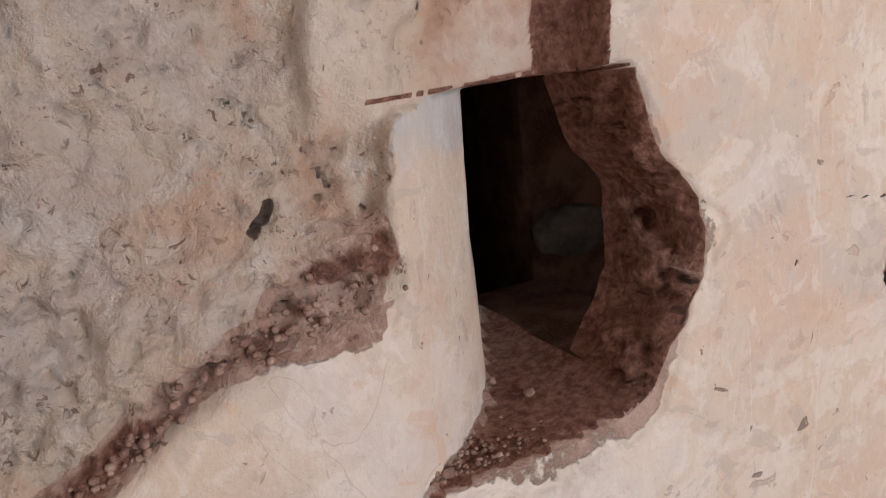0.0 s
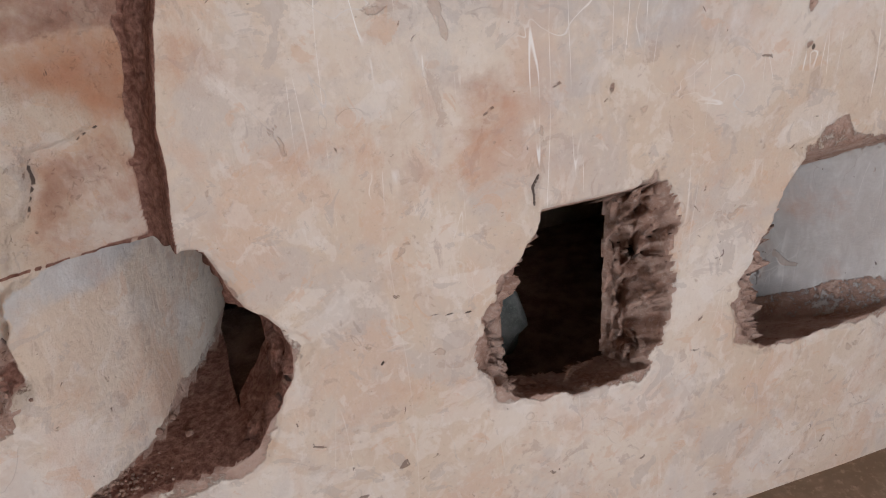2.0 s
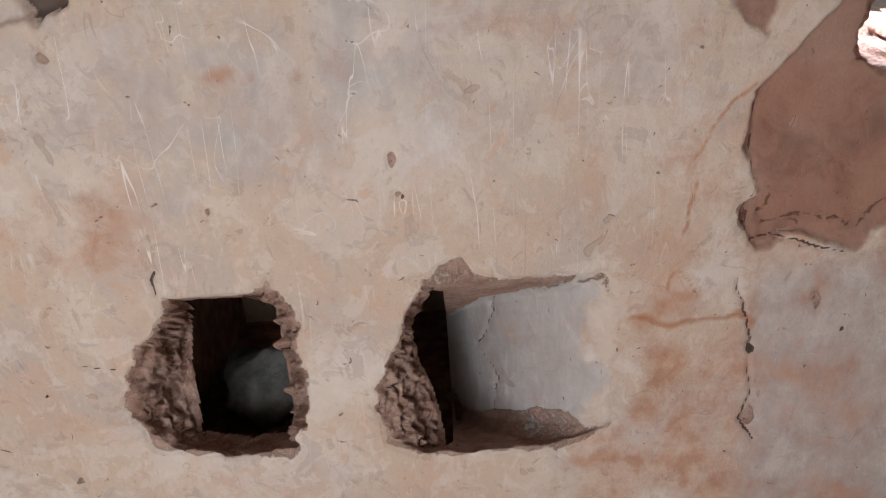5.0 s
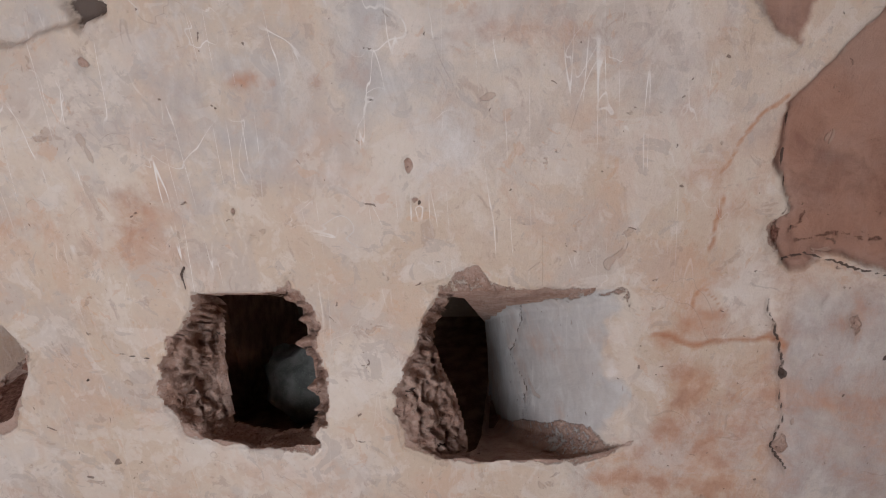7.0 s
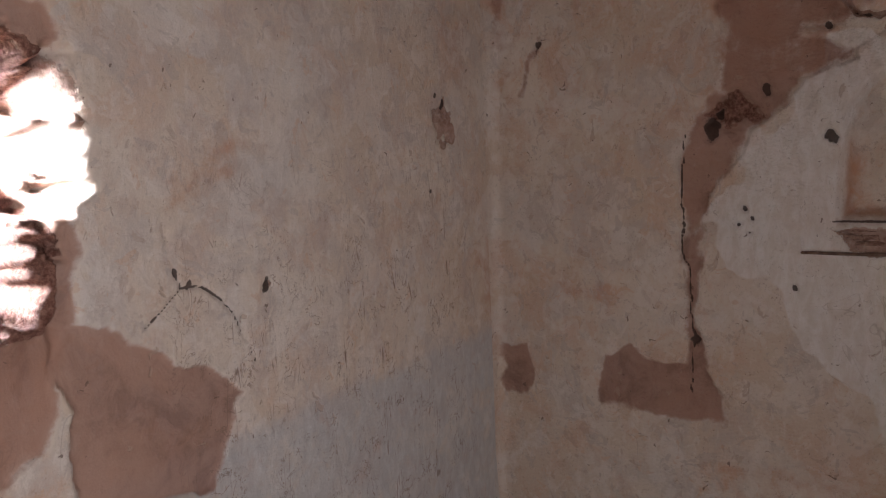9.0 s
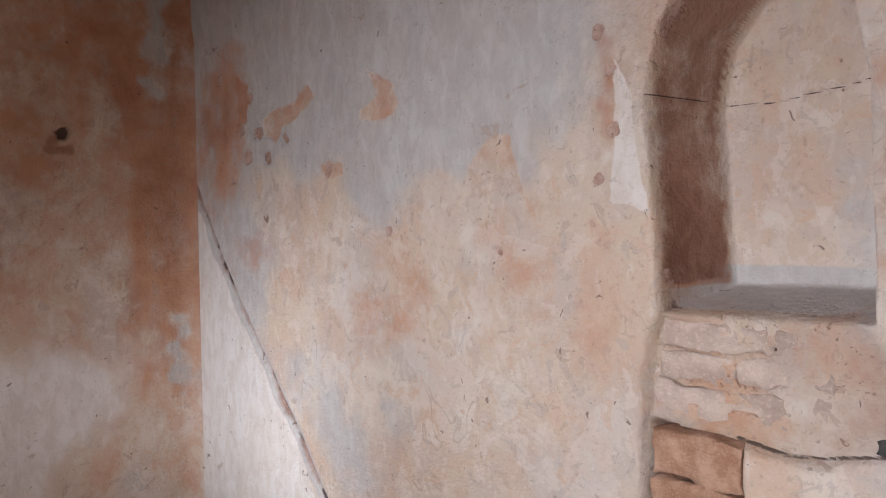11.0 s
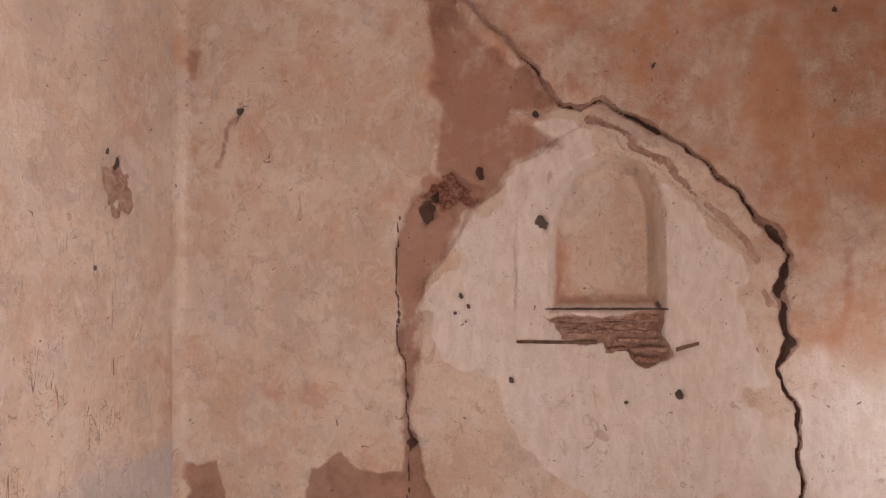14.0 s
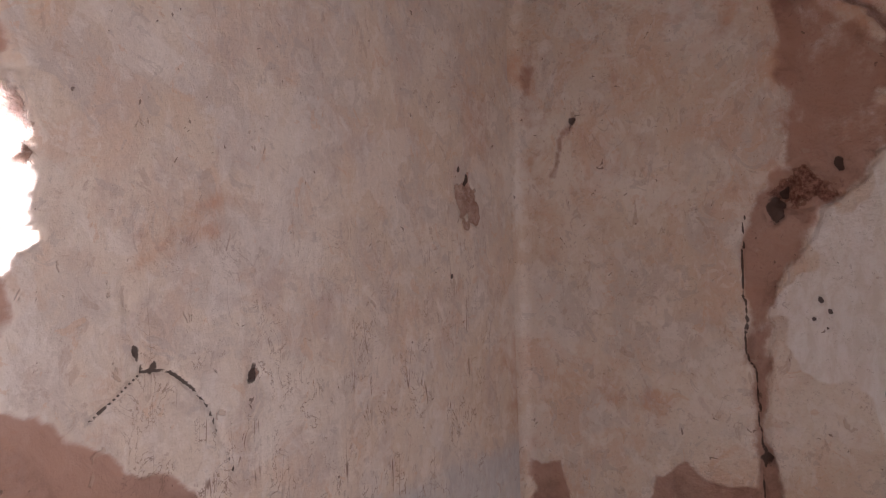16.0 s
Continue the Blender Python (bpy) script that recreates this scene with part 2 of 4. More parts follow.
    chips = k.ramp(k.noise(13, 4, 0.55, (1, 1, 0.9), 0.7), 0.675, 0.70)
    base = k.mix(k.math("MULTIPLY", chips, 0.5), base, (0.42, 0.30, 0.235))
    base = k.mix(k.math("MULTIPLY", specks, 0.7), base, (0.14, 0.085, 0.065))
    worn = k.field("rough")
    pit = k.math("MULTIPLY", k.ramp(k.noise(75, 5, 0.62, (1, 1, 1), 0.9), 0.58, 0.65), k.math("MULTIPLY", worn, k.ramp(k.noise(11, 3), 0.42, 0.6)))
    base = k.mix(k.math("MULTIPLY", pit, 0.8), base, (0.17, 0.095, 0.07))
    rugged = k.math("MAXIMUM", mud, worn)
    height = k.math("ADD", k.math("MULTIPLY", fine, k.math("MULTIPLY_ADD", rugged, 2.0, 0.28)), k.math("MULTIPLY", grit, k.math("MULTIPLY_ADD", mud, 0.15, 0.10)))
    height = k.math("SUBTRACT", height, k.math("MULTIPLY", k.math("MAXIMUM", pit, k.math("MAXIMUM", specks, chips)), 0.25))
    height = k.math("ADD", height, k.math("ADD", k.math("MULTIPLY", mid, 0.35), k.math("MULTIPLY", flake, 0.5)))
    return k.done(base, 0.92, k.bump(height, 0.012, 0.72))


def plain_material(name, dark, light, scale=12, rough=0.9, bump=0.01):
    k = Nodes(name)
    a, b = k.noise(scale, 6, 0.6), k.noise(scale * 9, 5, 0.6)
    c = k.mix(k.ramp(a, 0.35, 0.68), dark, light)
    c = k.mix(k.ramp(b, 0.5, 0.75, 0, 0.5), c, tuple(min(1, x * 1.35) for x in light))
    n = k.bump(k.math("ADD", a, k.math("MULTIPLY", b, 0.4)), bump, 0.6)
    return k.done(c, rough, n)


PLASTER = plaster_material("old_lime_plaster")
MUD = plain_material("bare_mud", (0.15, 0.08, 0.055), (0.30, 0.19, 0.14), 14, 0.95, 0.02)
EARTH = plain_material("earth_floor", (0.22, 0.15, 0.10), (0.36, 0.26, 0.19), 6)
STONE = plain_material("grey_stone", (0.13, 0.135, 0.125), (0.25, 0.25, 0.235), 18)
BRICK = plain_material("orange_brick", (0.34, 0.18, 0.115), (0.50, 0.315, 0.225), 26, 0.95, 0.02)
WOOD = plain_material("grey_wood", (0.10, 0.06, 0.045), (0.24, 0.15, 0.11), 40)
DARK_WALL = plain_material("outer_masonry", (0.26, 0.20, 0.15), (0.38, 0.30, 0.23), 5)

# ---- room: x -1.2 to 5.2, y -0.065 to 3.0 ----
XW, XE, YS, YN, TOP, BASE = -1.2, 5.2, -0.065, 3.0, 3.0, -0.09

# north wall: three broken loopholes low down, bare strip, window, smooth end
WINDOW = [(2.86, 1.42), (3.06, 1.40), (3.07, 1.63), (3.155, 1.69), (3.17, 1.84), (3.12, 1.95), (3.00, 2.00), (2.86, 1.95)]


def north_wall():
    us = lines((XW, -0.2, 0.05), (-0.2, 0.55, 0.006), (0.55, 0.72, 0.004), (0.72, 1.04, 0.0075), (1.04, 1.22, 0.004), (1.22, 1.43, 0.006), (1.43, 1.49, 0.003),
               (1.49, 1.67, 0.0075), (1.67, 1.86, 0.004), (1.86, 2.75, 0.007), (2.75, XE, 0.009))
    vs = lines((BASE, 0.2, 0.04), (0.2, 0.40, 0.008), (0.40, 0.56, 0.004), (0.56, 1.02, 0.006), (1.02, 1.7, 0.007), (1.7, 2.5, 0.011), (2.5, TOP, 0.05))
    u, v = np.meshgrid(us, vs, indexing="ij")
    # the grid bends along the broken rim of the first loophole
    rim_one = np.interp(v, [0.50, 0.54, 0.60, 0.67, 0.75, 0.80, 0.86, 0.91, 0.98], [0.54, 0.605, 0.64, 0.69, 0.717, 0.70, 0.64, 0.622, 0.60])
    rim_one += 0.035 * cloud(0 * u + 0.5, v, 0.07, 4, 33) * np.clip((rim_one - 0.59) / 0.09, 0.2, 1)
    throat_one = np.minimum(rim_one - 0.022, 0.668 + 0.012 * cloud(0 * u, v, 0.09, 3, 35))
    to_throat, to_rim = throat_one - 0.62, rim_one - 0.66
    bend = np.where(u < 0.62, to_throat * np.clip((u - 0.24) / 0.38, 0, 1), np.where(u < 0.66, to_throat + (to_rim - to_throat) * (u - 0.62) / 0.04, to_rim * np.clip((0.97 - u) / 0.31, 0, 1)))
    u = u + bend * step(0.40, 0.48, v) * step(1.07, 0.99, v)
    wu, wv = u + 0.07 * cloud(u, v, 0.10, 5, 1), v + 0.07 * cloud(u, v, 0.10, 5, 2)
    crumbs = cloud(u, v, 0.04, 4, 3)
    lumps = cloud(u, v, 0.12, 4, 4)
    d = 0.012 * cloud(u, v, 0.5, 4, 5) + 0.0012 * cloud(u, v, 0.03, 2, 6) * step(3.3, 2.9, u)
    zero = np.zeros(u.shape)
    mud, dark, stain_shade, grey, pale, damp_shade = (zero.copy() for _ in range(6))
    # eroded side: layered strip, groove, crumbling area above a broken ledge
    edge = np.interp(v, [0.98, 1.08, 1.2, 1.3, 1.4, 1.6], [0.553, 0.563, 0.578, 0.598, 0.620, 0.655]) + 0.02 * cloud(u, v, 0.15, 5, 8)
    strip = step(0.195, 0.225, u + 0.6 * (wu - u))
    above = step(0.965, 0.977, wv)
    left = step(0.006, -0.008, u - edge) * above * strip
    ragged = cloud(u * 2.2, v * 0.8, 0.05, 4, 31)
    drop_in = step(0.0, -0.042, u - edge + 0.035 * ragged)
    d += left * (0.058 + 0.045 * drop_in * step(0.22, 0.52, u) + 0.02 * lumps + 0.014 * crumbs + (1 - drop_in) * (0.05 * ragged + 0.02 * crumbs))
    side = above * strip * step(-0.052, -0.040, u - edge + 0.03 * ragged) * step(0.010, 0.005, u - edge)
    lip = np.clip(1.2 - np.abs(v - 0.990) / np.where(u > 0.42, 0.006, 0.002), 0, 1) * strip * (u < edge)
    side = np.maximum(side, 0.5 * lip * (u > 0.45))
    # groove face: bare mud, darkened further by painted groove shadow
    mud, damp_shade = np.maximum(mud, side), np.maximum(damp_shade, side)
    sheet = soft(inside(wu, wv, [(0.37, 1.165), (0.435, 1.19), (0.495, 1.20), (0.47, 1.255), (0.43, 1.278), (0.34, 1.283), (0.1, 1.30), (0.1, 1.0), (0.315, 1.0), (0.35, 1.09)]), 0.02) * left
    brow = soft(inside(wu, wv, [(0.325, 1.0), (0.56, 1.0), (0.57, 1.22), (0.50, 1.20), (0.435, 1.185), (0.375, 1.16), (0.355, 1.09)]), 0.02) * left
    d -= 0.016 * sheet + 0.012 * left * step(1.445, 1.455, v + 0.03 * lumps) * (u > 0.3)
    torn = along(wu, wv, [(0.315, 1.0), (0.35, 1.09), (0.37, 1.165), (0.435, 1.19), (0.495, 1.20)])
    d += 0.012 * step(0.010, 0.0, torn) * left
    dark = np.maximum(dark, left * np.clip(1.05 - torn / 0.006, 0, 1) * (0.45 + 2.2 * lumps))
    stain_shade = np.maximum(stain_shade, left * (0.42 + 0.45 * step(1.17, 1.23, v) * step(1.36, 1.28, v)) * (1 - 0.75 * sheet))
    damp_shade = np.maximum(damp_shade, 0.5 * left * step(1.30, 1.34, v + 0.1 * lumps) * step(1.44, 1.42, v))
    damp_shade = np.maximum(damp_shade, 0.36 * brow)
    gap = np.abs(v - 1.455 - 0.02 * lumps)
    d += 0.03 * step(0.014, 0.0, gap) * left * (u > 0.40)
    # shade inside the gap between the layers, painted near-black
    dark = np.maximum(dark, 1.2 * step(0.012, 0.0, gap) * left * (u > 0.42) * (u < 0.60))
    ledge_z = np.interp(u, [-0.2, -0.09, 0.0, 0.06, 0.15, 0.28], [0.585, 0.635, 0.70, 0.73, 0.76, 0.79]) + 0.02 * crumbs + 0.015 * lumps
    worn = step(0.285, 0.262, u + 0.03 * crumbs) * (1 - above * strip)
    up = step(-0.03, 0.012, v - ledge_z) * worn
    clods = np.abs(cloud(u, v, 0.028, 3, 9))
    pits = step(0.15, 0.26, cloud(u, v, 0.018, 3, 10) + 0.3 * cloud(u, v, 0.2, 2, 12))
    d += up * (0.035 + 0.055 * step(0.0, 0.22, v - ledge_z) + 0.034 * crumbs + 0.012 * lumps - 0.034 * clods + 0.020 * pits)
    # pit hollows painted darker for their shade
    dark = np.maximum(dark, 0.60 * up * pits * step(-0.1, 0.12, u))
    band = worn * np.clip(1.25 - np.abs(v - ledge_z - 0.012) / (0.028 + 0.05 * step(0.05, 0.25, u)), 0, 1)
    d += band * (0.012 + 0.06 * crumbs - 0.03 * clods)
    mud = np.maximum(mud, np.clip(band * 1.3, 0, 1))
    # broken mud ledge; the shadow under its overhang is painted into the colour
    damp_shade = np.maximum(damp_shade, 0.75 * band * step(-0.14, 0.10, lumps + 0.1 * crumbs + 0.05))
    mud = np.maximum(mud, 0.30 * up * step(-0.05, 0.3, u))
    stain_shade = np.maximum(stain_shade, 0.34 * up * step(-0.12, 0.1, u))
    grey = np.maximum(grey, 0.32 * step(0.04, -0.12, u + 0.2 * lumps) * worn)
    crack = along(wu, wv, [(0.11, 0.86), (0.14, 0.868), (0.155, 0.885)])
    d += 0.02 * step(0.008, 0, crack)
    dark = np.maximum(dark, np.clip(1.3 - crack / 0.008, 0, 1))
    # three loopholes; the outer two are splayed and plastered on one side
    chunk = cloud(u + 0.02 * crumbs, v, 0.055, 4, 14)
    ju, jv = u + 0.045 * crumbs + 0.045 * chunk, v + 0.012 * crumbs + 0.02 * chunk
    a = np.clip(u + 0.006 * lumps - np.interp(v, [0.50, 0.71, 0.99], [0.24, 0.235, 0.25]), -0.05, 1)
    rx = rim_one

    def jamb(run, wide, thick):
        """Depth over a broken side: a slope as wide as the break, then open."""
        return run * thick / wide + 12 * np.clip(run - wide, 0, None)

    rise = v + 0.006 * crumbs + 0.012 * chunk - np.interp(u, [0.24, 0.42, 0.56, 0.62], [0.50, 0.505, 0.515, 0.55])
    one = [np.where(a > 0, np.where(a < 0.2, 0.45 * a + 2.4 * a * a, 0.186 + (a - 0.2) / 0.46), a), jamb(rx - u, rim_one - throat_one, 0.20), (0.985 + 0.008 * crumbs - v) * 25,
           np.where(rise < 0.014, 8 * rise, 0.112 + 26 * (rise - 0.014))]
    lx = np.interp(v, [0.45, 0.50, 0.59, 0.69, 0.79, 0.86, 0.93], [1.20, 1.13, 1.07, 1.08, 1.12, 1.19, 1.215])
    rx = np.interp(v, [0.45, 0.48, 0.52, 0.69, 0.82, 0.915], [1.45, 1.48, 1.502, 1.522, 1.533, 1.510])
    throat = np.interp(v, [0.45, 0.6, 0.75, 0.92], [1.178, 1.186, 1.196, 1.232])
    two = [jamb(u + (ju - u) * np.clip((throat - u) / 0.04, 0.1, 1) - lx, np.maximum(throat - lx, 0.012), 0.17), jamb(rx - u - (ju - u) * np.clip((u - 1.437) / 0.025, 0.1, 1), np.maximum(rx - 1.437, 0.012), 0.17), (0.922 + 0.010 * crumbs - v) * 22,
           jamb(jv - np.interp(u, [1.07, 1.30, 1.47], [0.50, 0.45, 0.46]), 0.035, 0.16)]
    lx = np.interp(v, [0.41, 0.48, 0.58, 0.67, 0.73, 0.83, 0.91], [1.81, 1.73, 1.69, 1.73, 1.75, 1.78, 1.83])
    a = np.clip(np.interp(v, [0.42, 0.48, 0.76, 0.88, 0.905], [2.22, 2.285, 2.295, 2.28, 2.25]) - u + 0.010 * lumps, -0.05, 1)
    throat = np.interp(v, [0.41, 0.52, 0.62, 0.72, 0.78, 0.84, 0.91], [1.872, 1.862, 1.842, 1.800, 1.790, 1.805, 1.848]) + 0.02 * lumps
    three = [jamb(u + (ju - u) * np.clip((throat - u) / 0.04, 0.1, 1) - lx, np.maximum(throat - lx, 0.012), 0.15), np.where(a > 0, 0.50 * a + 2.0 * a * a + 6 * np.clip(a - 0.22, 0, None) ** 2, a), (0.91 + 0.02 * crumbs + 0.01 * lumps - v) * 18,
             (jv - np.interp(u, [1.70, 1.81, 2.12, 2.29], [0.50, 0.415, 0.42, 0.47])) * 14]
    cut, drop, push = np.zeros(u.shape, bool), zero.copy(), zero.copy()
    for k, (sides, smooth_side, thick, gone) in enumerate(((one, 0, 0.195, u > 0.652), (two, 9, 0.165, u > 0), (three, 1, 0.147, u < 1.876))):
        stack = np.stack(sides)
        ruler, least = stack.argmin(0), stack.min(0)
        deep = np.clip(least, 0, None)
        hole = least > 0
        broken = hole & (ruler != smooth_side)
        cut |= hole & (deep > thick) & (gone | ((k == 0) & (ruler == 1)))
        beside = (u < 0.661) if k == 0 else (u > 1.867) if k == 2 else (u < 0)
        deep = np.where((gone & ~beside) | ((k == 0) & (ruler == 1)), np.minimum(deep, thick + 0.02), np.minimum(deep, 0.80))
        drop = np.where(hole, (0.0, 0.55, 0.60)[k], drop)
        run = u + np.where(u > (0.5, 1.3, 1.84)[k], -1, 1) * np.minimum(deep, thick)
        clump = np.abs(cloud(1.5 * run, 0.75 * v, 0.05, 3, 51 + k))
        cleft = step(0.035, 0.0, np.abs(cloud(run, 0.55 * v, 0.075, 3, 61 + k)))
        rough = np.where(broken, (0.05 * cloud(run, v, 0.025, 3, 71 + k) - 0.16 * clump + 0.035 * cleft + 0.02) * (np.clip((rim_one - 0.60) / 0.09, 0.1, 1) if k == 0 else 1) * step(0.0, 0.05, deep) * step(1.05 * thick, 0.6 * thick, deep), 0)
        facing = np.where(ruler == 1, -1.0, np.where(ruler == 0, 1.0, 0.0))
        push = np.where(broken, facing * (0.10 * clump + 0.03 * cloud(1.3 * run, v, 0.024, 3, 81 + k) - 0.012 * cleft - 0.006) * step(0.0, 0.05, deep) * step(1.0 * thick, 0.6 * thick, deep), push)
        d = np.where(hole, np.where(broken & ~((k == 0) & (ruler == 2)), 0.3 * np.minimum(d, 0.03) + np.maximum(deep + rough, 0.0), np.maximum(d, deep)), d)
        hole &= (d > 0.001)
        # crease shade painted into the clefts between the clods
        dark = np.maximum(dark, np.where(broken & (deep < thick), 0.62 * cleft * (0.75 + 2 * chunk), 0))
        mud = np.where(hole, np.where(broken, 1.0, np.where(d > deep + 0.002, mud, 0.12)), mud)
        stain_shade = np.where(hole & ~broken, 0.15, stain_shade)
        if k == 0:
            # shade on the first jamb and underside is painted as dark red mud
            damp_shade = np.where(broken, np.where(ruler == 1, 0.97 - 0.5 * step(0.12, 0.26, crumbs + chunk) * step(0.84, 0.76, v) * step(0.61, 0.66, u), 1.0), damp_shade)
        if k == 2:
            grey = np.where(hole & ~broken, 0.85 * step(2.28, 2.14, u + 0.4 * lumps) + 0.2, grey)
            pale = np.where(hole & ~broken, 0.5 * blob(u, v, 2.24, 0.68, 0.05, 0.18, 4), pale)
            seam = along(wu, wv, [(2.02, 0.90), (2.00, 0.75), (2.03, 0.62), (2.02, 0.50)])
            d += np.where(hole & ~broken, 0.012 * step(0.012, 0, seam), 0)
            dark = np.maximum(dark, np.where(hole & ~broken, 0.6 * np.clip(1.2 - seam / 0.008, 0, 1), 0))
        elif k == 0:
            grey = np.where(hole & ~broken & (d <= deep + 0.002), 0.8 * step(0.88, 0.95, v + 0.1 * lumps), grey)
    # flaked plaster round the broken edges
    for outline in ([(1.05, 0.62), (1.10, 0.50), (1.20, 0.44), (1.44, 0.425), (1.50, 0.47), (1.46, 0.55), (1.15, 0.60)], [(1.43, 0.93), (1.49, 0.945), (1.505, 0.70), (1.49, 0.55), (1.44, 0.55)],
                    [(1.66, 0.58), (1.72, 0.47), (1.82, 0.395), (2.15, 0.40), (2.32, 0.47), (2.2, 0.52), (1.8, 0.5)], [(1.78, 0.93), (1.86, 0.965), (1.92, 0.965), (1.99, 0.925), (2.27, 0.915), (2.30, 0.86), (2.27, 0.86), (2.24, 0.89), (1.85, 0.89)],
                    [(0.58, 1.0), (0.63, 0.96), (0.66, 0.88), (0.73, 0.78), (0.73, 0.70), (0.62, 0.50), (0.45, 0.47), (0.22, 0.47), (0.3, 0.53), (0.6, 0.6)]):
        sd = inside(wu + 0.01 * crumbs, wv, outline)
        d += np.where(d < 0.03, 0.007 * step(0.003, -0.006, sd + 0.02 * lumps), 0)
        mud = np.maximum(mud, 0.56 * soft(sd + 0.02 * lumps, 0.015))
    # bare patches and window beside the red-stained stretch, which has shadow painted in
    bare = inside(wu, wv, [(2.64, 1.36), (2.58, 1.32), (2.58, 1.21), (2.60, 1.09), (2.56, 1.06), (2.57, 1.01), (2.62, 0.96), (2.70, 0.99), (2.84, 0.94), (3.05, 1.10), (3.16, 1.36), (3.16, 2.10), (2.80, 2.10), (2.78, 1.55)])
    low = inside(wu, wv, [(3.10, 1.38), (3.30, 1.28), (3.34, 1.22), (3.51, 1.15), (3.62, 1.05), (3.50, 0.80), (3.10, 0.85)])
    chip = inside(wu, wv, [(2.50, 1.70), (2.50, 1.54), (2.57, 1.46), (2.61, 1.44), (2.62, 1.55), (2.64, 1.70)])
    corner = inside(wu, wv, [(0.80, 1.55), (1.08, 1.545), (1.16, 1.58), (1.18, 1.70), (0.80, 1.75)])
    for sd, deep, m in ((bare, 0.018, 0.3), (low, 0.014, 0.3), (chip, 0.010, 0.3), (corner, 0.03, 0.35)):
        d += deep * step(0.004, -0.008, sd) * (1 + 0.6 * lumps)
        mud = np.maximum(mud, np.where(sd < 0, m, 0))
        if deep != 0.03:
            damp_shade = np.maximum(damp_shade, 0.9 * soft(sd, 0.02))
        else:
            grey = np.maximum(grey, 0.45 * soft(sd, 0.02))
    dark = np.maximum(dark, 1.3 * blob(u, v, 1.10, 1.60, 0.075, 0.04, 2))
    d += 0.03 * step(0.2, 0.5, blob(u, v, 1.10, 1.60, 0.075, 0.04, 2))
    # passing shadow over the bare patch, painted as red-brown colour
    stain_shade = np.maximum(stain_shade, 0.65 * soft(bare, 0.03) * step(1.5, 1.3, v))
    rim = np.abs(bare + 0.05 + 0.04 * lumps)
    mud = np.maximum(mud, 0.5 * (bare < 0) * step(0.02, 0.0, rim) * (v < 1.1))
    wsd = inside(wu, wv, WINDOW)
    d = np.where(wsd < 0.09, np.maximum(d, 0.34 * step(0.075, -0.02, wsd + 0.10 * crumbs + 0.06 * lumps)), d)
    mud = np.maximum(mud, soft(wsd - 0.055, 0.02))
    cut |= (wsd < -0.02) & (d > 0.32)
    # cracks
    cu, cv = 0.35 * wu + 0.65 * u, 0.35 * wv + 0.65 * v
    for line, wide in (([(2.59, 0.88), (2.63, 0.72), (2.63, 0.64), (2.65, 0.54), (2.63, 0.47), (2.67, 0.40)], 0.006),
                       ([(3.43, 1.45), (3.46, 1.39), (3.52, 1.38), (3.58, 1.33)], 0.008), ([(3.34, 1.30), (3.43, 1.37), (3.46, 1.39)], 0.006), ([(3.58, 1.33), (3.63, 1.28), (3.70, 1.10)], 0.005),
                       ([(1.20, 0.93), (1.195, 0.965), (1.21, 0.985)], 0.006), ([(0.96, 0.755), (1.06, 0.735)], 0.004),
                       ([(2.60, 0.97), (2.66, 0.99), (2.75, 0.955), (2.84, 0.93)], 0.005), ([(2.59, 1.30), (2.595, 1.15), (2.63, 1.02)], 0.004)):
        far = along(cu, cv, line)
        d += 0.012 * step(wide, 0, far)
        dark = np.maximum(dark, np.clip(1.1 - far / wide, 0, 1) * (0.85 + 1.2 * lumps))
    for cx, cy, rx, ry in ((2.635, 0.69, 0.022, 0.035), (2.655, 0.48, 0.028, 0.05), (2.585, 1.035, 0.035, 0.06), (0.85, 0.665, 0.014, 0.010), (0.872, 0.668, 0.010, 0.012), (1.8, 1.146, 0.022, 0.024),
                           (3.76, 1.34, 0.030, 0.028), (4.80, 1.92, 0.03, 0.04), (4.79, 1.83, 0.09, 0.12), (1.79, 1.23, 0.016, 0.024), (1.41, 1.06, 0.024, 0.028), (2.72, 0.88, 0.02, 0.02), (2.79, 0.80, 0.03, 0.05),
                           (1.87, 1.05, 0.008, 0.008), (3.42, 1.52, 0.02, 0.03), (3.65, 1.25, 0.02, 0.04), (1.36, 1.13, 0.018, 0.05), (1.08, 1.49, 0.03, 0.03), (2.54, 1.60, 0.03, 0.05)):
        b = blob(u, v, cx, cy, rx, ry, int(cx * 50))
        d += 0.006 * step(0.1, 0.5, b)
        mud = np.maximum(mud, b * (1.6 if cx > 4 else 0.8))
    for cx, cy, r in ((1.805, 1.14, 0.012), (4.80, 1.925, 0.022), (4.74, 1.96, 0.012), (3.76, 1.34, 0.030), (3.475, 1.39, 0.022), (0.872, 0.668, 0.008), (2.64, 0.68, 0.012), (3.435, 1.43, 0.014), (4.68, 1.57, 0.012), (3.56, 2.2, 0.01), (2.86, 0.72, 0.012)):
        dark = np.maximum(dark, blob(u, v, cx, cy, r, r * 1.3, 5) * 1.3)
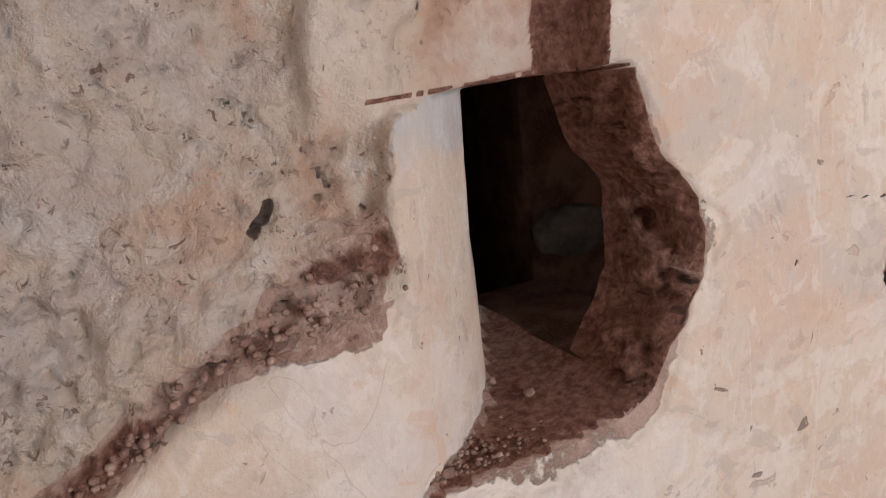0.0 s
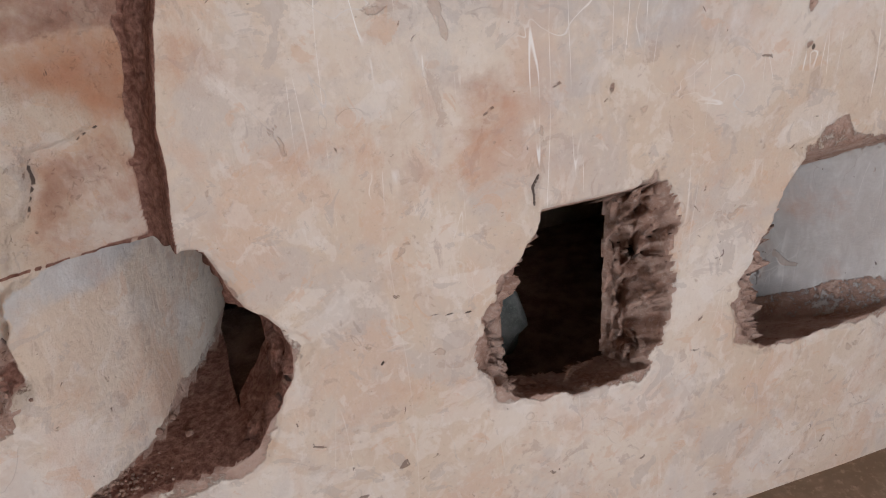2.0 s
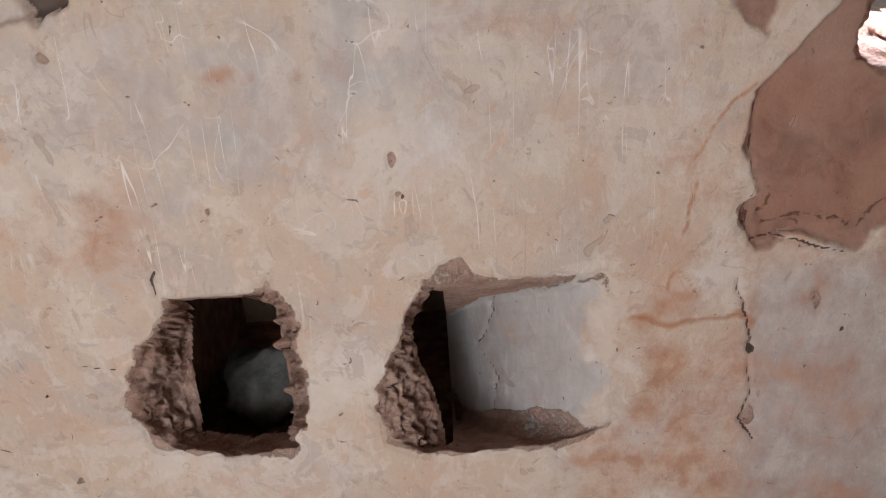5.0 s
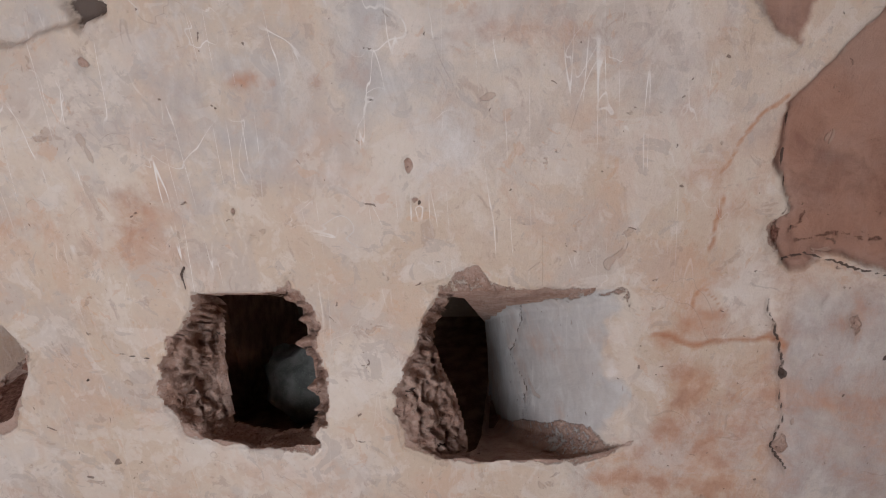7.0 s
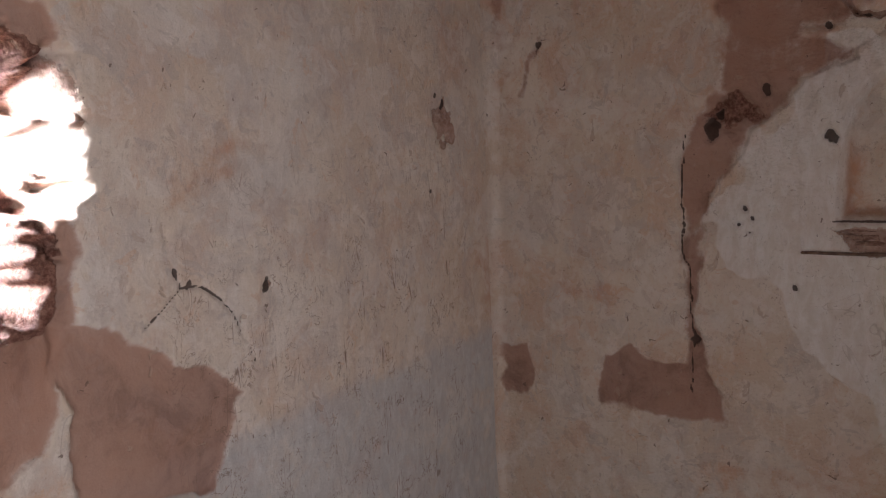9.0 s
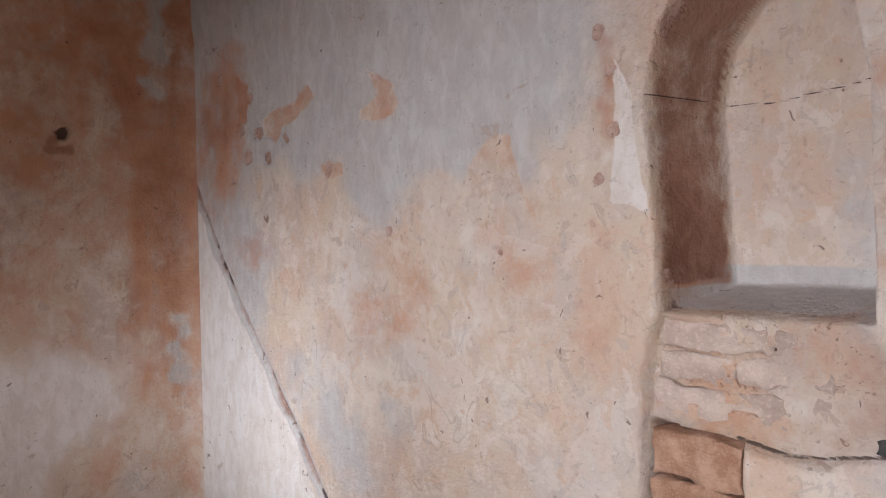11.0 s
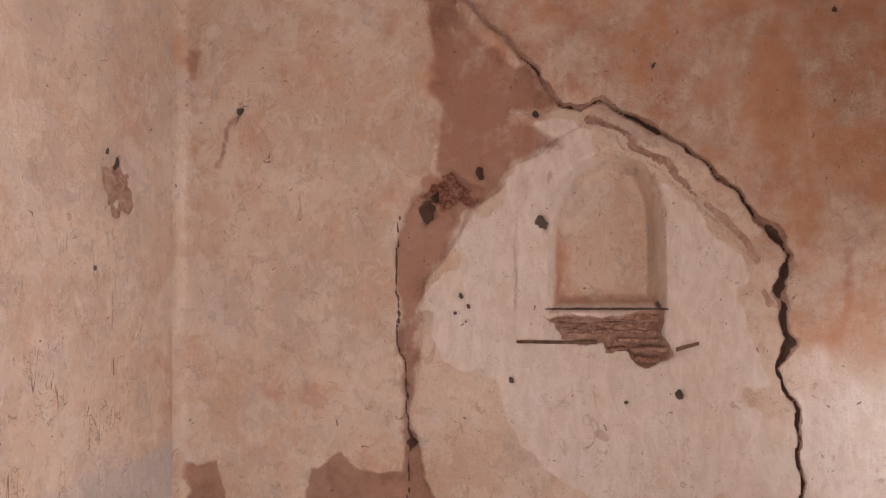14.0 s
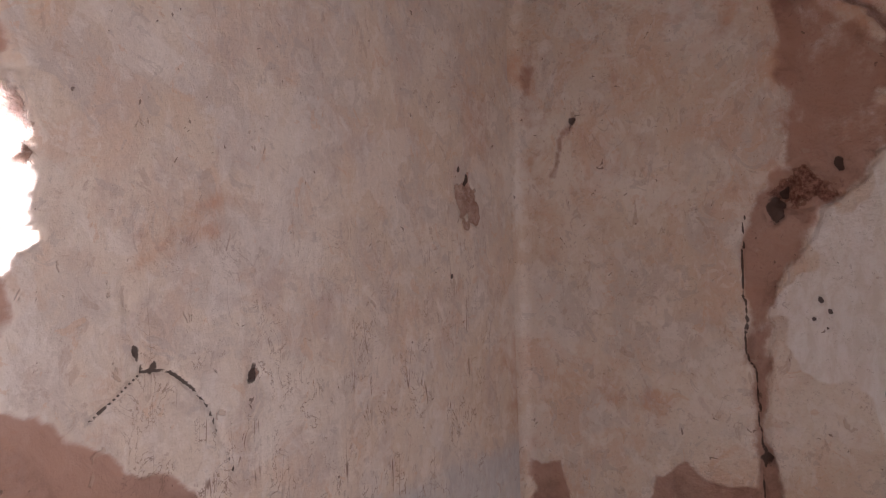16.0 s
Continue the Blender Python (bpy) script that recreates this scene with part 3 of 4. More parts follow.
    # staining, and shadow painted on the right-hand stretch
    for cx, cy, rx, ry, a in ((1.10, 1.16, 0.19, 0.24, 0.6), (2.47, 0.80, 0.18, 0.10, 0.6), (2.45, 0.92, 0.12, 0.25, 0.5), (2.42, 1.2, 0.12, 0.3, 0.4),
                              (1.62, 1.42, 0.12, 0.06, 0.55), (1.44, 1.43, 0.09, 0.04, 0.75), (2.1, 1.5, 0.5, 0.06, 0.4), (0.65, 1.3, 0.12, 0.2, 0.35), (0.8, 1.1, 0.2, 0.1, 0.3), (3.60, 1.70, 0.24, 0.05, 0.4), (1.7, 0.75, 0.12, 0.3, 0.25),
                              (4.9, 2.2, 0.3, 0.4, 0.6), (4.6, 1.5, 0.4, 0.25, 0.3), (5.1, 1.2, 0.15, 0.6, 0.5), (1.0, 0.55, 0.3, 0.12, 0.3), (2.85, 0.6, 0.2, 0.12, 0.5), (1.3, 1.35, 0.1, 0.05, 0.35)):
        stain_shade = np.maximum(stain_shade, a * blob(u, v, cx, cy, rx, ry, int(cx * 31)))
    seep = inside(wu + 0.12 * cloud(u, v, 0.3, 3, 15), wv + 0.12 * cloud(u, v, 0.3, 3, 16), [(2.34, 0.78), (2.62, 0.775), (2.68, 0.2), (2.15, 0.2), (2.20, 0.38), (2.31, 0.50), (2.31, 0.62)])
    damp_shade = np.maximum(damp_shade, np.where(d < 0.03, 0.32 * soft(seep, 0.08), 0))
    stain_shade = np.maximum(stain_shade, 0.5 * soft(seep, 0.08))
    smear = along(wu, wv, [(2.33, 0.785), (2.60, 0.775), (2.63, 0.74)])
    stain_shade = np.maximum(stain_shade, 0.95 * np.clip(1 - smear / 0.022, 0, 1))
    arc = along(u, v, [(3.42, 1.60), (3.50, 1.65), (3.58, 1.73), (3.68, 1.78), (3.78, 1.76)])
    stain_shade = np.maximum(stain_shade, 0.5 * np.clip(1 - arc / 0.05, 0, 1))
    pale = np.maximum(pale, 0.36 * blob(u, v, 1.75, 1.28, 0.75, 0.34, 6) * (d < 0.03))
    grey = np.maximum(grey, 0.5 * blob(u, v, 1.75, 1.35, 1.0, 0.5, 3))
    # red smears; the shadow that darkens this stretch is painted in too
    stain_shade = np.maximum(stain_shade, 0.42 * step(2.25, 2.6, u + 0.3 * lumps) * step(3.2, 3.0, u) * step(1.35, 1.0, v))
    for line, a in (([(2.435, 1.0), (2.45, 1.06), (2.465, 1.12)], 0.95), ([(2.45, 1.18), (2.48, 1.24), (2.53, 1.31), (2.58, 1.34)], 0.8), ([(2.40, 0.80), (2.42, 0.88), (2.45, 0.90), (2.47, 0.88), (2.475, 0.80)], 0.75)):
        stain_shade = np.maximum(stain_shade, a * np.clip(1.1 - along(wu, wv, line) / 0.008, 0, 1))
    grey = np.maximum(grey, 0.7 * step(2.57, 2.68, u + 0.1 * lumps) * step(1.0, 0.85, v))
    grey = np.maximum(grey, 0.25 * step(3.2, 3.5, u))
    stain_shade = np.maximum(stain_shade, 0.08 * step(3.2, 3.5, u))
    scratch = 0.9 * step(0.85, 1.1, v + 0.2 * lumps) * step(0.65, 0.9, u) * step(2.6, 2.3, u) + 0.3 * step(0.6, 0.8, u) * step(2.4, 2.2, u)
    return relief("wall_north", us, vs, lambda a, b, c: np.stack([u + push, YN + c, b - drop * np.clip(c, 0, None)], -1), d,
                  {"mud": mud, "dark": dark, "stain_shade": stain_shade, "grey": grey, "pale": pale, "damp_shade": damp_shade, "scratch": scratch, "scrawl": step(3.3, 3.5, u) * step(5.1, 4.8, u) * step(1.95, 1.6, v) * (0.5 + 0.5 * step(1.6, 1.2, v)), "rough": np.clip(up + 0.5 * left, 0, 1)}, PLASTER, cut)


def east_wall():
    us = lines((YS, 0.0, 0.003), (0.0, 1.20, 0.008), (1.20, 1.66, 0.005), (1.66, 2.93, 0.008), (2.93, 3.0, 0.003))
    vs = lines((BASE, 0.65, 0.04), (0.65, 1.2, 0.008), (1.2, 2.0, 0.005), (2.0, 2.65, 0.008), (2.65, TOP, 0.05))
    u, v = np.meshgrid(us, vs, indexing="ij")
    wu, wv = u + 0.08 * cloud(u, v, 0.13, 5, 21), v + 0.08 * cloud(u, v, 0.13, 5, 22)
    crumbs, lumps = cloud(u, v, 0.05, 4, 23), cloud(u, v, 0.14, 3, 24)
    d = 0.014 * cloud(u, v, 0.6, 4, 25) + 0.0015 * cloud(u, v, 0.03, 2, 26)
    mud = np.zeros(u.shape)
    dark, stain_shade, grey, pale = mud.copy(), mud.copy(), mud.copy(), mud.copy()
    tu, tv = u + 0.006 * lumps, v + 0.006 * crumbs
    niche = inside(tu, tv, [(1.588, 1.405), (1.582, 1.70), (1.555, 1.83), (1.48, 1.93), (1.375, 1.975), (1.255, 1.935), (1.188, 1.83), (1.178, 1.70), (1.18, 1.405)])
    d += 0.10 * step(0.008, -0.06, niche)
    panel = inside(tu, tv, [(1.70, 1.305), (1.695, 1.80), (1.60, 1.98), (1.45, 2.07), (1.25, 2.05), (1.10, 1.93), (1.075, 1.80), (1.08, 1.305)])
    d -= 0.007 * step(0.003, -0.006, panel)
    sill = inside(wu, wv, [(1.598, 1.40), (1.18, 1.405), (1.20, 1.325), (1.14, 1.275), (1.17, 1.24), (1.25, 1.205), (1.33, 1.25), (1.40, 1.247), (1.42, 1.29), (1.54, 1.325)])
    d += step(0.0, -0.02, sill) * (0.03 + 0.05 * crumbs)
    mud = np.maximum(mud, soft(sill, 0.02))
    band = inside(wu, wv, [(2.12, 2.75), (2.005, 2.45), (2.005, 2.32), (1.976, 1.91), (2.068, 1.83), (2.15, 1.646), (2.13, 1.463), (2.122, 0.90), (2.09, 0.6), (1.97, 0.6), (1.985, 0.74), (2.07, 0.98), (2.06, 1.30), (2.028, 1.462),
                           (1.946, 1.644), (1.823, 1.806), (1.70, 1.906), (1.70, 1.937), (1.496, 1.976), (1.506, 2.027), (1.679, 2.08), (1.70, 2.11), (1.536, 2.129), (1.657, 2.295), (1.891, 2.483), (1.95, 2.75)])
    d += 0.012 * step(0.004, -0.008, band)
    damp_shade = 0.72 * soft(band, 0.025) * (1 + 0.6 * lumps)
    mud = np.maximum(mud, 0.3 * soft(band, 0.025))
    rubble = blob(u, v, 1.93, 1.83, 0.16, 0.09, 3)
    d += 0.02 * step(0.1, 0.6, rubble) * (1 + 2 * crumbs)
    mud = np.maximum(mud, rubble * 0.9)
    bars = step(0.30, 0.42, cloud(0.22 * u, v, 0.045, 3, 28) + 0.25) * soft(band, 0.015) * blob(u, v, 1.90, 1.86, 0.26, 0.14, 8)
    d += 0.014 * bars
    for outline in ([(2.50, 0.82), (2.36, 0.88), (2.23, 0.80), (2.02, 0.82), (1.96, 0.6), (2.50, 0.6)], [(2.97, 0.83), (2.82, 0.85), (2.83, 0.6), (2.99, 0.6)]):
        sd = inside(wu, wv, outline)
        d += 0.006 * step(0.004, -0.006, sd)
        damp_shade = np.maximum(damp_shade, 0.8 * soft(sd, 0.02))
    arch = [(1.95, 2.62), (1.84, 2.513), (1.697, 2.357), (1.617, 2.233), (1.53, 2.13), (1.40, 2.13), (1.255, 2.066), (1.075, 1.943), (0.93, 1.80), (0.853, 1.695), (0.797, 1.60), (0.834, 1.49), (0.778, 1.32), (0.828, 1.237), (0.75, 1.08), (0.75, 0.95), (0.739, 0.70), (0.73, 0.6)]
    far = along(wu, wv, arch)
    wide = (0.010 + 0.055 * np.clip(lumps + 0.4 * crumbs, 0, 1) * step(2.16, 2.0, v))
    d += 0.03 * step(wide, 0, far)
    mud = np.maximum(mud, np.clip(1.0 - far / (0.018 + 0.13 * np.clip(lumps + 0.4 * crumbs, 0, 1)), 0, 1))
    dark = np.maximum(dark, np.clip(1.15 - far / wide, 0, 1) * (0.66 + 0.32 * step(1.9, 1.2, v) - 0.30 * step(2.1, 2.2, v) + 1.6 * crumbs))
    chip = along(wu, wv, [(1.44, 2.085), (1.18, 1.93), (1.05, 1.80), (0.92, 1.62), (0.86, 1.44)])
    mud = np.maximum(mud, 0.62 * np.clip(1.2 - chip / 0.034, 0, 1) * step(-0.12, 0.05, lumps))
    d += 0.007 * step(0.034, 0.024, chip)
    for line, wide in (([(2.13, 1.75), (2.14, 1.5), (2.10, 1.1), (2.09, 0.92), (2.09, 0.7)], 0.007), ([(0.62, 1.95), (0.66, 1.85), (0.63, 1.7)], 0.006), ([(2.69, 2.19), (2.74, 2.18), (2.77, 2.13), (2.785, 2.07)], 0.011), ([(2.64, 1.95), (2.70, 1.88)], 0.007), ([(2.62, 1.0), (2.5, 1.03), (2.42, 1.01)], 0.005)):
        far = along(wu, wv, line)
        dark = np.maximum(dark, (0.95 if line[0][0] == 2.13 else 0.58) * np.clip(1.1 - far / wide, 0, 1))
        d += 0.01 * step(wide, 0, far)
    for cx, cy, r in ((2.03, 1.78, 0.05), (1.99, 1.83, 0.03), (0.385, 1.945, 0.022), (1.209, 2.263, 0.016), (1.618, 2.112, 0.02), (1.142, 1.123, 0.022), (2.09, 0.93, 0.03), (1.43, 1.11, 0.01), (1.605, 1.72, 0.035), (2.75, 2.17, 0.025), (1.83, 1.91, 0.03), (1.90, 1.46, 0.015), (1.87, 1.42, 0.012), (1.92, 1.40, 0.012), (1.88, 1.37, 0.01), (0.62, 2.42, 0.014), (1.32, 1.09, 0.012), (1.72, 1.16, 0.014)):
        b = blob(u, v, cx, cy, r, r * 1.2, int(cy * 40))
        d += 0.02 * step(0.2, 0.6, b)
        dark = np.maximum(dark, b * 1.2)
    outer = step(-0.03, 0.12, inside(u, v, [(2.06, 0.5), (2.06, 1.6), (1.85, 1.9), (1.41, 2.10), (1.05, 1.85), (0.86, 1.5), (0.81, 0.5)]))
    stain_shade = np.maximum(stain_shade, outer * (0.35 + 0.25 * step(1.4, 2.2, v)) * (1 - 0.7 * step(1.95, 2.1, u)))
    streak = cloud(u, 0.12 * v, 0.09, 4, 27)
    stain_shade = np.maximum(stain_shade, 0.8 * step(0.46, 0.2, wu) * step(1.92, 2.2, wv + 0.3 * streak))
    stain_shade = np.maximum(stain_shade, 0.8 * step(0.34, 0.10, u + 0.35 * streak) * step(0.75, 1.35, v + 0.4 * streak))
    stain_shade = np.maximum(stain_shade, (0.55 + 0.25 * step(1.85, 2.05, v)) * soft(inside(wu + 0.4 * streak, wv, [(-0.2, 2.8), (0.33, 2.8), (0.34, 2.2), (0.20, 1.95), (0.20, 1.65), (0.24, 1.25), (0.17, 1.05), (-0.2, 0.95)]), 0.05))
    for line, wide in (([(0.60, 2.10), (0.69, 2.07), (0.715, 1.90), (0.69, 1.76)], 0.035), ([(0.60, 1.62), (0.61, 1.45), (0.64, 1.28)], 0.03)):
        stain_shade = np.maximum(stain_shade, 0.62 * np.clip(1.1 - along(wu, wv, line) / (1.7 * wide), 0, 1))
    stain_shade = np.maximum(stain_shade, 0.55 * soft(band, 0.02) * step(1.85, 2.0, v))
    damp_shade *= 1 - 0.1 * step(1.9, 2.05, v) * soft(band, 0.02)
    for line, wide, a in (([(2.745, 2.18), (2.80, 2.10), (2.83, 1.97)], 0.035, 0.5), ([(2.93, 2.5), (2.95, 2.25)], 0.05, 0.42), ([(0.40, 1.95), (0.43, 1.90), (0.37, 1.89)], 0.03, 0.6), ([(2.78, 1.62), (2.73, 1.60)], 0.03, 0.4), ([(2.48, 1.54), (2.40, 1.52)], 0.02, 0.4), ([(2.38, 1.44), (2.35, 1.42)], 0.025, 0.4)):
        damp_shade = np.maximum(damp_shade, a * np.clip(1.2 - along(wu, wv, line) / wide, 0, 1))
    for cx, cy, rx, ry, a in ((0.70, 1.75, 0.12, 0.4, 0.6), (0.6, 2.2, 0.5, 0.25, 0.9), (1.6, 1.5, 0.12, 0.25, 0.7), (1.9, 2.4, 0.5, 0.4, 0.7), (2.93, 2.2, 0.12, 0.6, 0.5), (2.5, 1.1, 0.3, 0.12, 0.5)):
        stain_shade = np.maximum(stain_shade, a * blob(u, v, cx, cy, rx, ry, int(cx * 31 + 7)))
    pale = np.maximum(pale, 0.75 * step(0.0, -0.08, inside(wu, wv, [(2.04, 1.3), (1.9, 1.75), (1.62, 2.1), (1.42, 2.09), (1.15, 1.93), (0.92, 1.6), (0.86, 1.3), (0.84, 0.9), (1.3, 0.5), (1.8, 1.0)]) + 0.3 * lumps) * (0.30 + 0.70 * step(-0.05, 0.0, niche)))
    # soft glow of window light low on the right, painted as pale colour
    pale = np.maximum(pale, 0.85 * blob(u, v, 0.55, 0.95, 0.55, 0.5, 9))
    for cx, cy, rx, ry in ((0.06, 2.40, 0.08, 0.40), (-0.01, 1.10, 0.06, 0.25)):
        b = blob(u, v, cx, cy, rx, ry, 4)
        grey = np.maximum(grey, 1.2 * b)
        stain_shade *= 1 - 0.8 * step(0.0, 0.9, b)
    # shading along the niche's bottom and left side, painted as red-brown colour
    stain_shade = np.maximum(stain_shade, 0.9 * (niche < 0.0) * np.clip(1 - (v - 1.41) / 0.10, 0, 1))
    stain_shade = np.maximum(stain_shade, 0.9 * (niche < 0.0) * np.clip(1.2 - (1.588 - u) / 0.11, 0, 1) * step(1.90, 1.6, v))
    # thin shadow line on the niche sill, painted dark
    dark = np.maximum(dark, 0.75 * (niche < 0.01) * np.clip(1 - np.abs(v - 1.415) / 0.014, 0, 1))
    dark = np.maximum(dark, 1.2 * blob(u, v, 1.205, 1.43, 0.03, 0.035, 2))
    rough_map = 0.35 + 0 * mud
    for t in (3.0 - u, u - YS):
        t = np.clip(t, 0, 0.06)
        d -= 0.06 - np.sqrt(np.clip(0.06 ** 2 - (0.06 - t) ** 2, 0, None))
    return relief("wall_east", us, vs, lambda a, b, c: np.stack([XE + c, a, b], -1), d,
                  {"damp_shade": damp_shade, "mud": mud, "dark": dark, "stain_shade": stain_shade, "grey": grey, "pale": pale, "scratch": 0 * mud, "rough": rough_map}, PLASTER)


def south_wall():
    us = lines((2.2, 2.78, 0.008), (2.78, 3.26, 0.0045), (3.26, XE, 0.008))
    vs = lines((BASE, 0.55, 0.04), (0.55, 1.0, 0.008), (1.0, 2.15, 0.0045), (2.15, 2.45, 0.008), (2.45, TOP, 0.05))
    u, v = np.meshgrid(us, vs, indexing="ij")
    wu, wv = u + 0.08 * cloud(u, v, 0.13, 5, 41), v + 0.08 * cloud(u, v, 0.13, 5, 42)
    crumbs, lumps = cloud(u, v, 0.05, 4, 43), cloud(u, v, 0.14, 3, 44)
    d = 0.014 * cloud(u, v, 0.6, 4, 45) + 0.002 * cloud(u, v, 0.03, 2, 46)
    mud = np.zeros(u.shape)
    dark, stain_shade, grey, pale = mud.copy(), mud.copy(), mud.copy(), mud.copy()
    tu, tv = u + 0.006 * cloud(u, v, 0.3, 2, 47), v + 0.006 * cloud(u, v, 0.3, 2, 48)
    niche = inside(tu, tv, [(3.19, 1.44), (3.20, 1.63), (3.22, 1.83), (3.19, 1.98), (3.11, 2.08), (3.02, 2.11), (2.93, 2.08), (2.86, 1.97), (2.83, 1.82), (2.82, 1.45)])
    d += 0.25 * np.clip(0.12 - niche / 0.042, 0, 1)
    d += 0.006 * np.clip(1 - np.abs(niche) / 0.03, 0, 1) * lumps
    mud = np.maximum(mud, 0.5 * np.clip(1 - np.abs(niche) / 0.03, 0, 1) * (lumps > 0.05))
    grey = np.maximum(grey, 0.8 * blob(u, v, 2.93, 1.62, 0.10, 0.13, 3) * (niche < 0))
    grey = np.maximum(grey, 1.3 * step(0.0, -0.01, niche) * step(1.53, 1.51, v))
    stone = inside(wu, wv, [(3.20, 1.43), (2.83, 1.45), (2.72, 1.29), (2.80, 1.24), (3.04, 1.20), (3.05, 0.95), (3.20, 0.95), (3.23, 1.22)])
    courses = 0.5 + 0.5 * np.sin(v * 2 * np.pi / 0.055 + 5 * lumps)
    d += step(0.005, -0.015, stone) * (0.020 + 0.025 * lumps + 0.012 * (courses > 0.88) * (lumps > -0.05))
    mud = np.maximum(mud, 0.33 * soft(stone, 0.02))
    stain_shade = np.maximum(stain_shade, 0.4 * soft(stone, 0.03))
    dark = np.maximum(dark, 0.7 * (stone < -0.01) * (courses > 0.95) * (crumbs > 0.05) * (lumps > 0))
    bay = inside(0.3 * wu + 0.7 * u, 0.3 * wv + 0.7 * v, [(3.215, 1.225), (3.03, 1.21), (3.035, 0.88), (3.215, 0.88)])
    d = np.where(bay < 0.01, np.maximum(d, 0.10 * step(0.01, -0.01, bay)), d)
    dark = np.maximum(dark, 1.2 * blob(u, v, 2.765, 1.265, 0.05, 0.026, 4))
    d += 0.03 * step(0.2, 0.6, blob(u, v, 2.765, 1.265, 0.05, 0.026, 4))
    for line, wide in (([(5.15, 1.75), (5.12, 1.70), (4.93, 1.45), (4.66, 1.16), (4.51, 0.98), (4.33, 0.79), (4.2, 0.6)], 0.030), ([(3.04, 1.22), (2.95, 1.215), (2.80, 1.24)], 0.007), ([(3.22, 1.86), (3.05, 1.85), (2.84, 1.885)], 0.004)):
        far = along(0.3 * wu + 0.7 * u, 0.3 * wv + 0.7 * v, line)
        d += 0.012 * step(wide, 0, far)
        (mud if wide > 0.02 else dark)[:] = np.maximum(mud if wide > 0.02 else dark, np.clip(1.1 - far / wide, 0, 1) * (0.45 if wide > 0.02 else 0.75))
    white = inside(wu, wv, [(5.3, 1.72), (5.12, 1.66), (4.95, 1.45), (4.68, 1.14), (4.53, 0.96), (4.35, 0.77), (4.2, 0.5), (5.3, 0.5)])
    pale = np.maximum(pale, 1.0 * soft(white, 0.03))
    edge = along(0.3 * wu + 0.7 * u, 0.3 * wv + 0.7 * v, [(5.15, 1.75), (5.12, 1.70), (4.93, 1.45), (4.66, 1.16), (4.51, 0.98), (4.33, 0.79), (4.2, 0.6)])
    pale *= step(0.014, 0.032, edge)
    grey = np.maximum(grey, 1.4 * np.clip(1.2 - edge / 0.034, 0, 1))
    dark = np.maximum(dark, 0.62 * np.clip(1.15 - edge / 0.024, 0, 1) * np.clip(0.45 + 2.6 * crumbs, 0, 1.2))
    pale = np.maximum(pale, 0.9 * soft(inside(wu, wv, [(3.275, 1.93), (3.235, 1.86), (3.225, 1.70), (3.22, 1.64), (3.31, 1.645), (3.295, 1.80)]), 0.008))
    for cx, cy, rx, ry, a in ((4.90, 2.0, 0.30, 0.4, 0.9), (4.7, 1.6, 0.3, 0.2, 0.5), (3.3, 1.9, 0.06, 0.25, 0.6), (3.9, 1.45, 0.8, 0.35, 0.4), (2.79, 1.66, 0.05, 0.26, 0.7), (5.05, 1.75, 0.1, 0.3, 0.5)):
        stain_shade = np.maximum(stain_shade, a * blob(u, v, cx, cy, rx, ry, int(cx * 31 + 3)))
    grey = np.maximum(grey, 1.0 * step(-0.05, 0.15, inside(u, v, [(4.6, 1.75), (4.2, 1.68), (3.3, 1.62), (2.0, 1.6), (2.0, 0.5), (4.9, 0.5)]) + 0.5 * cloud(u, v, 0.4, 3, 49)) * step(3.2, 3.5, u))
    grey = np.maximum(grey, 0.55 * step(3.0, 2.7, u))
    grey = np.maximum(grey, 0.8 * blob(u, v, 4.25, 1.0, 0.3, 0.3, 6))
    for cx, cy, r in ((4.28, 1.78, 0.03), (4.62, 1.83, 0.04), (4.75, 1.85, 0.03), (4.74, 2.05, 0.035), (4.68, 1.92, 0.05), (4.52, 1.90, 0.04), (4.85, 1.78, 0.03), (4.95, 2.15, 0.04), (4.80, 1.95, 0.03), (3.32, 2.0, 0.03), (4.0, 1.6, 0.02), (3.6, 1.55, 0.015), (4.2, 1.5, 0.015), (3.29, 1.8, 0.02), (3.33, 1.70, 0.02), (3.30, 1.92, 0.02), (2.60, 1.55, 0.06), (2.5, 1.35, 0.05), (2.65, 1.35, 0.03)):
        b = blob(u, v, cx, cy, r, r, int(cx * 13))
        d += 0.006 * step(0.1, 0.5, b)
        mud = np.maximum(mud, b * (1.15 if cx > 3 else 0.6))
    for outline, a in (([(4.10, 2.05), (3.97, 1.99), (3.945, 1.92), (3.96, 1.885), (4.11, 1.895), (4.135, 1.93), (4.04, 1.96)], 0.46), ([(3.64, 1.825), (3.54, 1.815), (3.53, 1.67), (3.69, 1.675), (3.71, 1.75)], 0.42), ([(4.335, 1.80), (4.22, 1.79), (4.22, 1.745), (4.33, 1.75)], 0.55),
                       ([(4.66, 1.97), (4.56, 1.99), (4.38, 2.02), (4.37, 1.98), (4.52, 1.93), (4.58, 1.88), (4.66, 1.90)], 0.62), ([(4.84, 2.14), (4.76, 2.12), (4.77, 1.98), (4.83, 1.95)], 0.8)):
        sd = inside(wu + 0.03 * crumbs, wv + 0.03 * lumps, outline)
        d += 0.005 * step(0.003, -0.004, sd)
        grey *= 1 - 0.8 * soft(sd, 0.006)
        stain_shade = np.maximum(stain_shade, a * soft(sd, 0.006))
    rough_map = 0.3 + 0.5 * soft(stone, 0.02)
    # shade on the niche sides painted brown; back and floor left out
    stain_shade = np.maximum(stain_shade, 0.75 * soft(niche, 0.004) * step(0.245, 0.22, d) * step(1.95, 1.7, v) * step(1.478, 1.488, v))
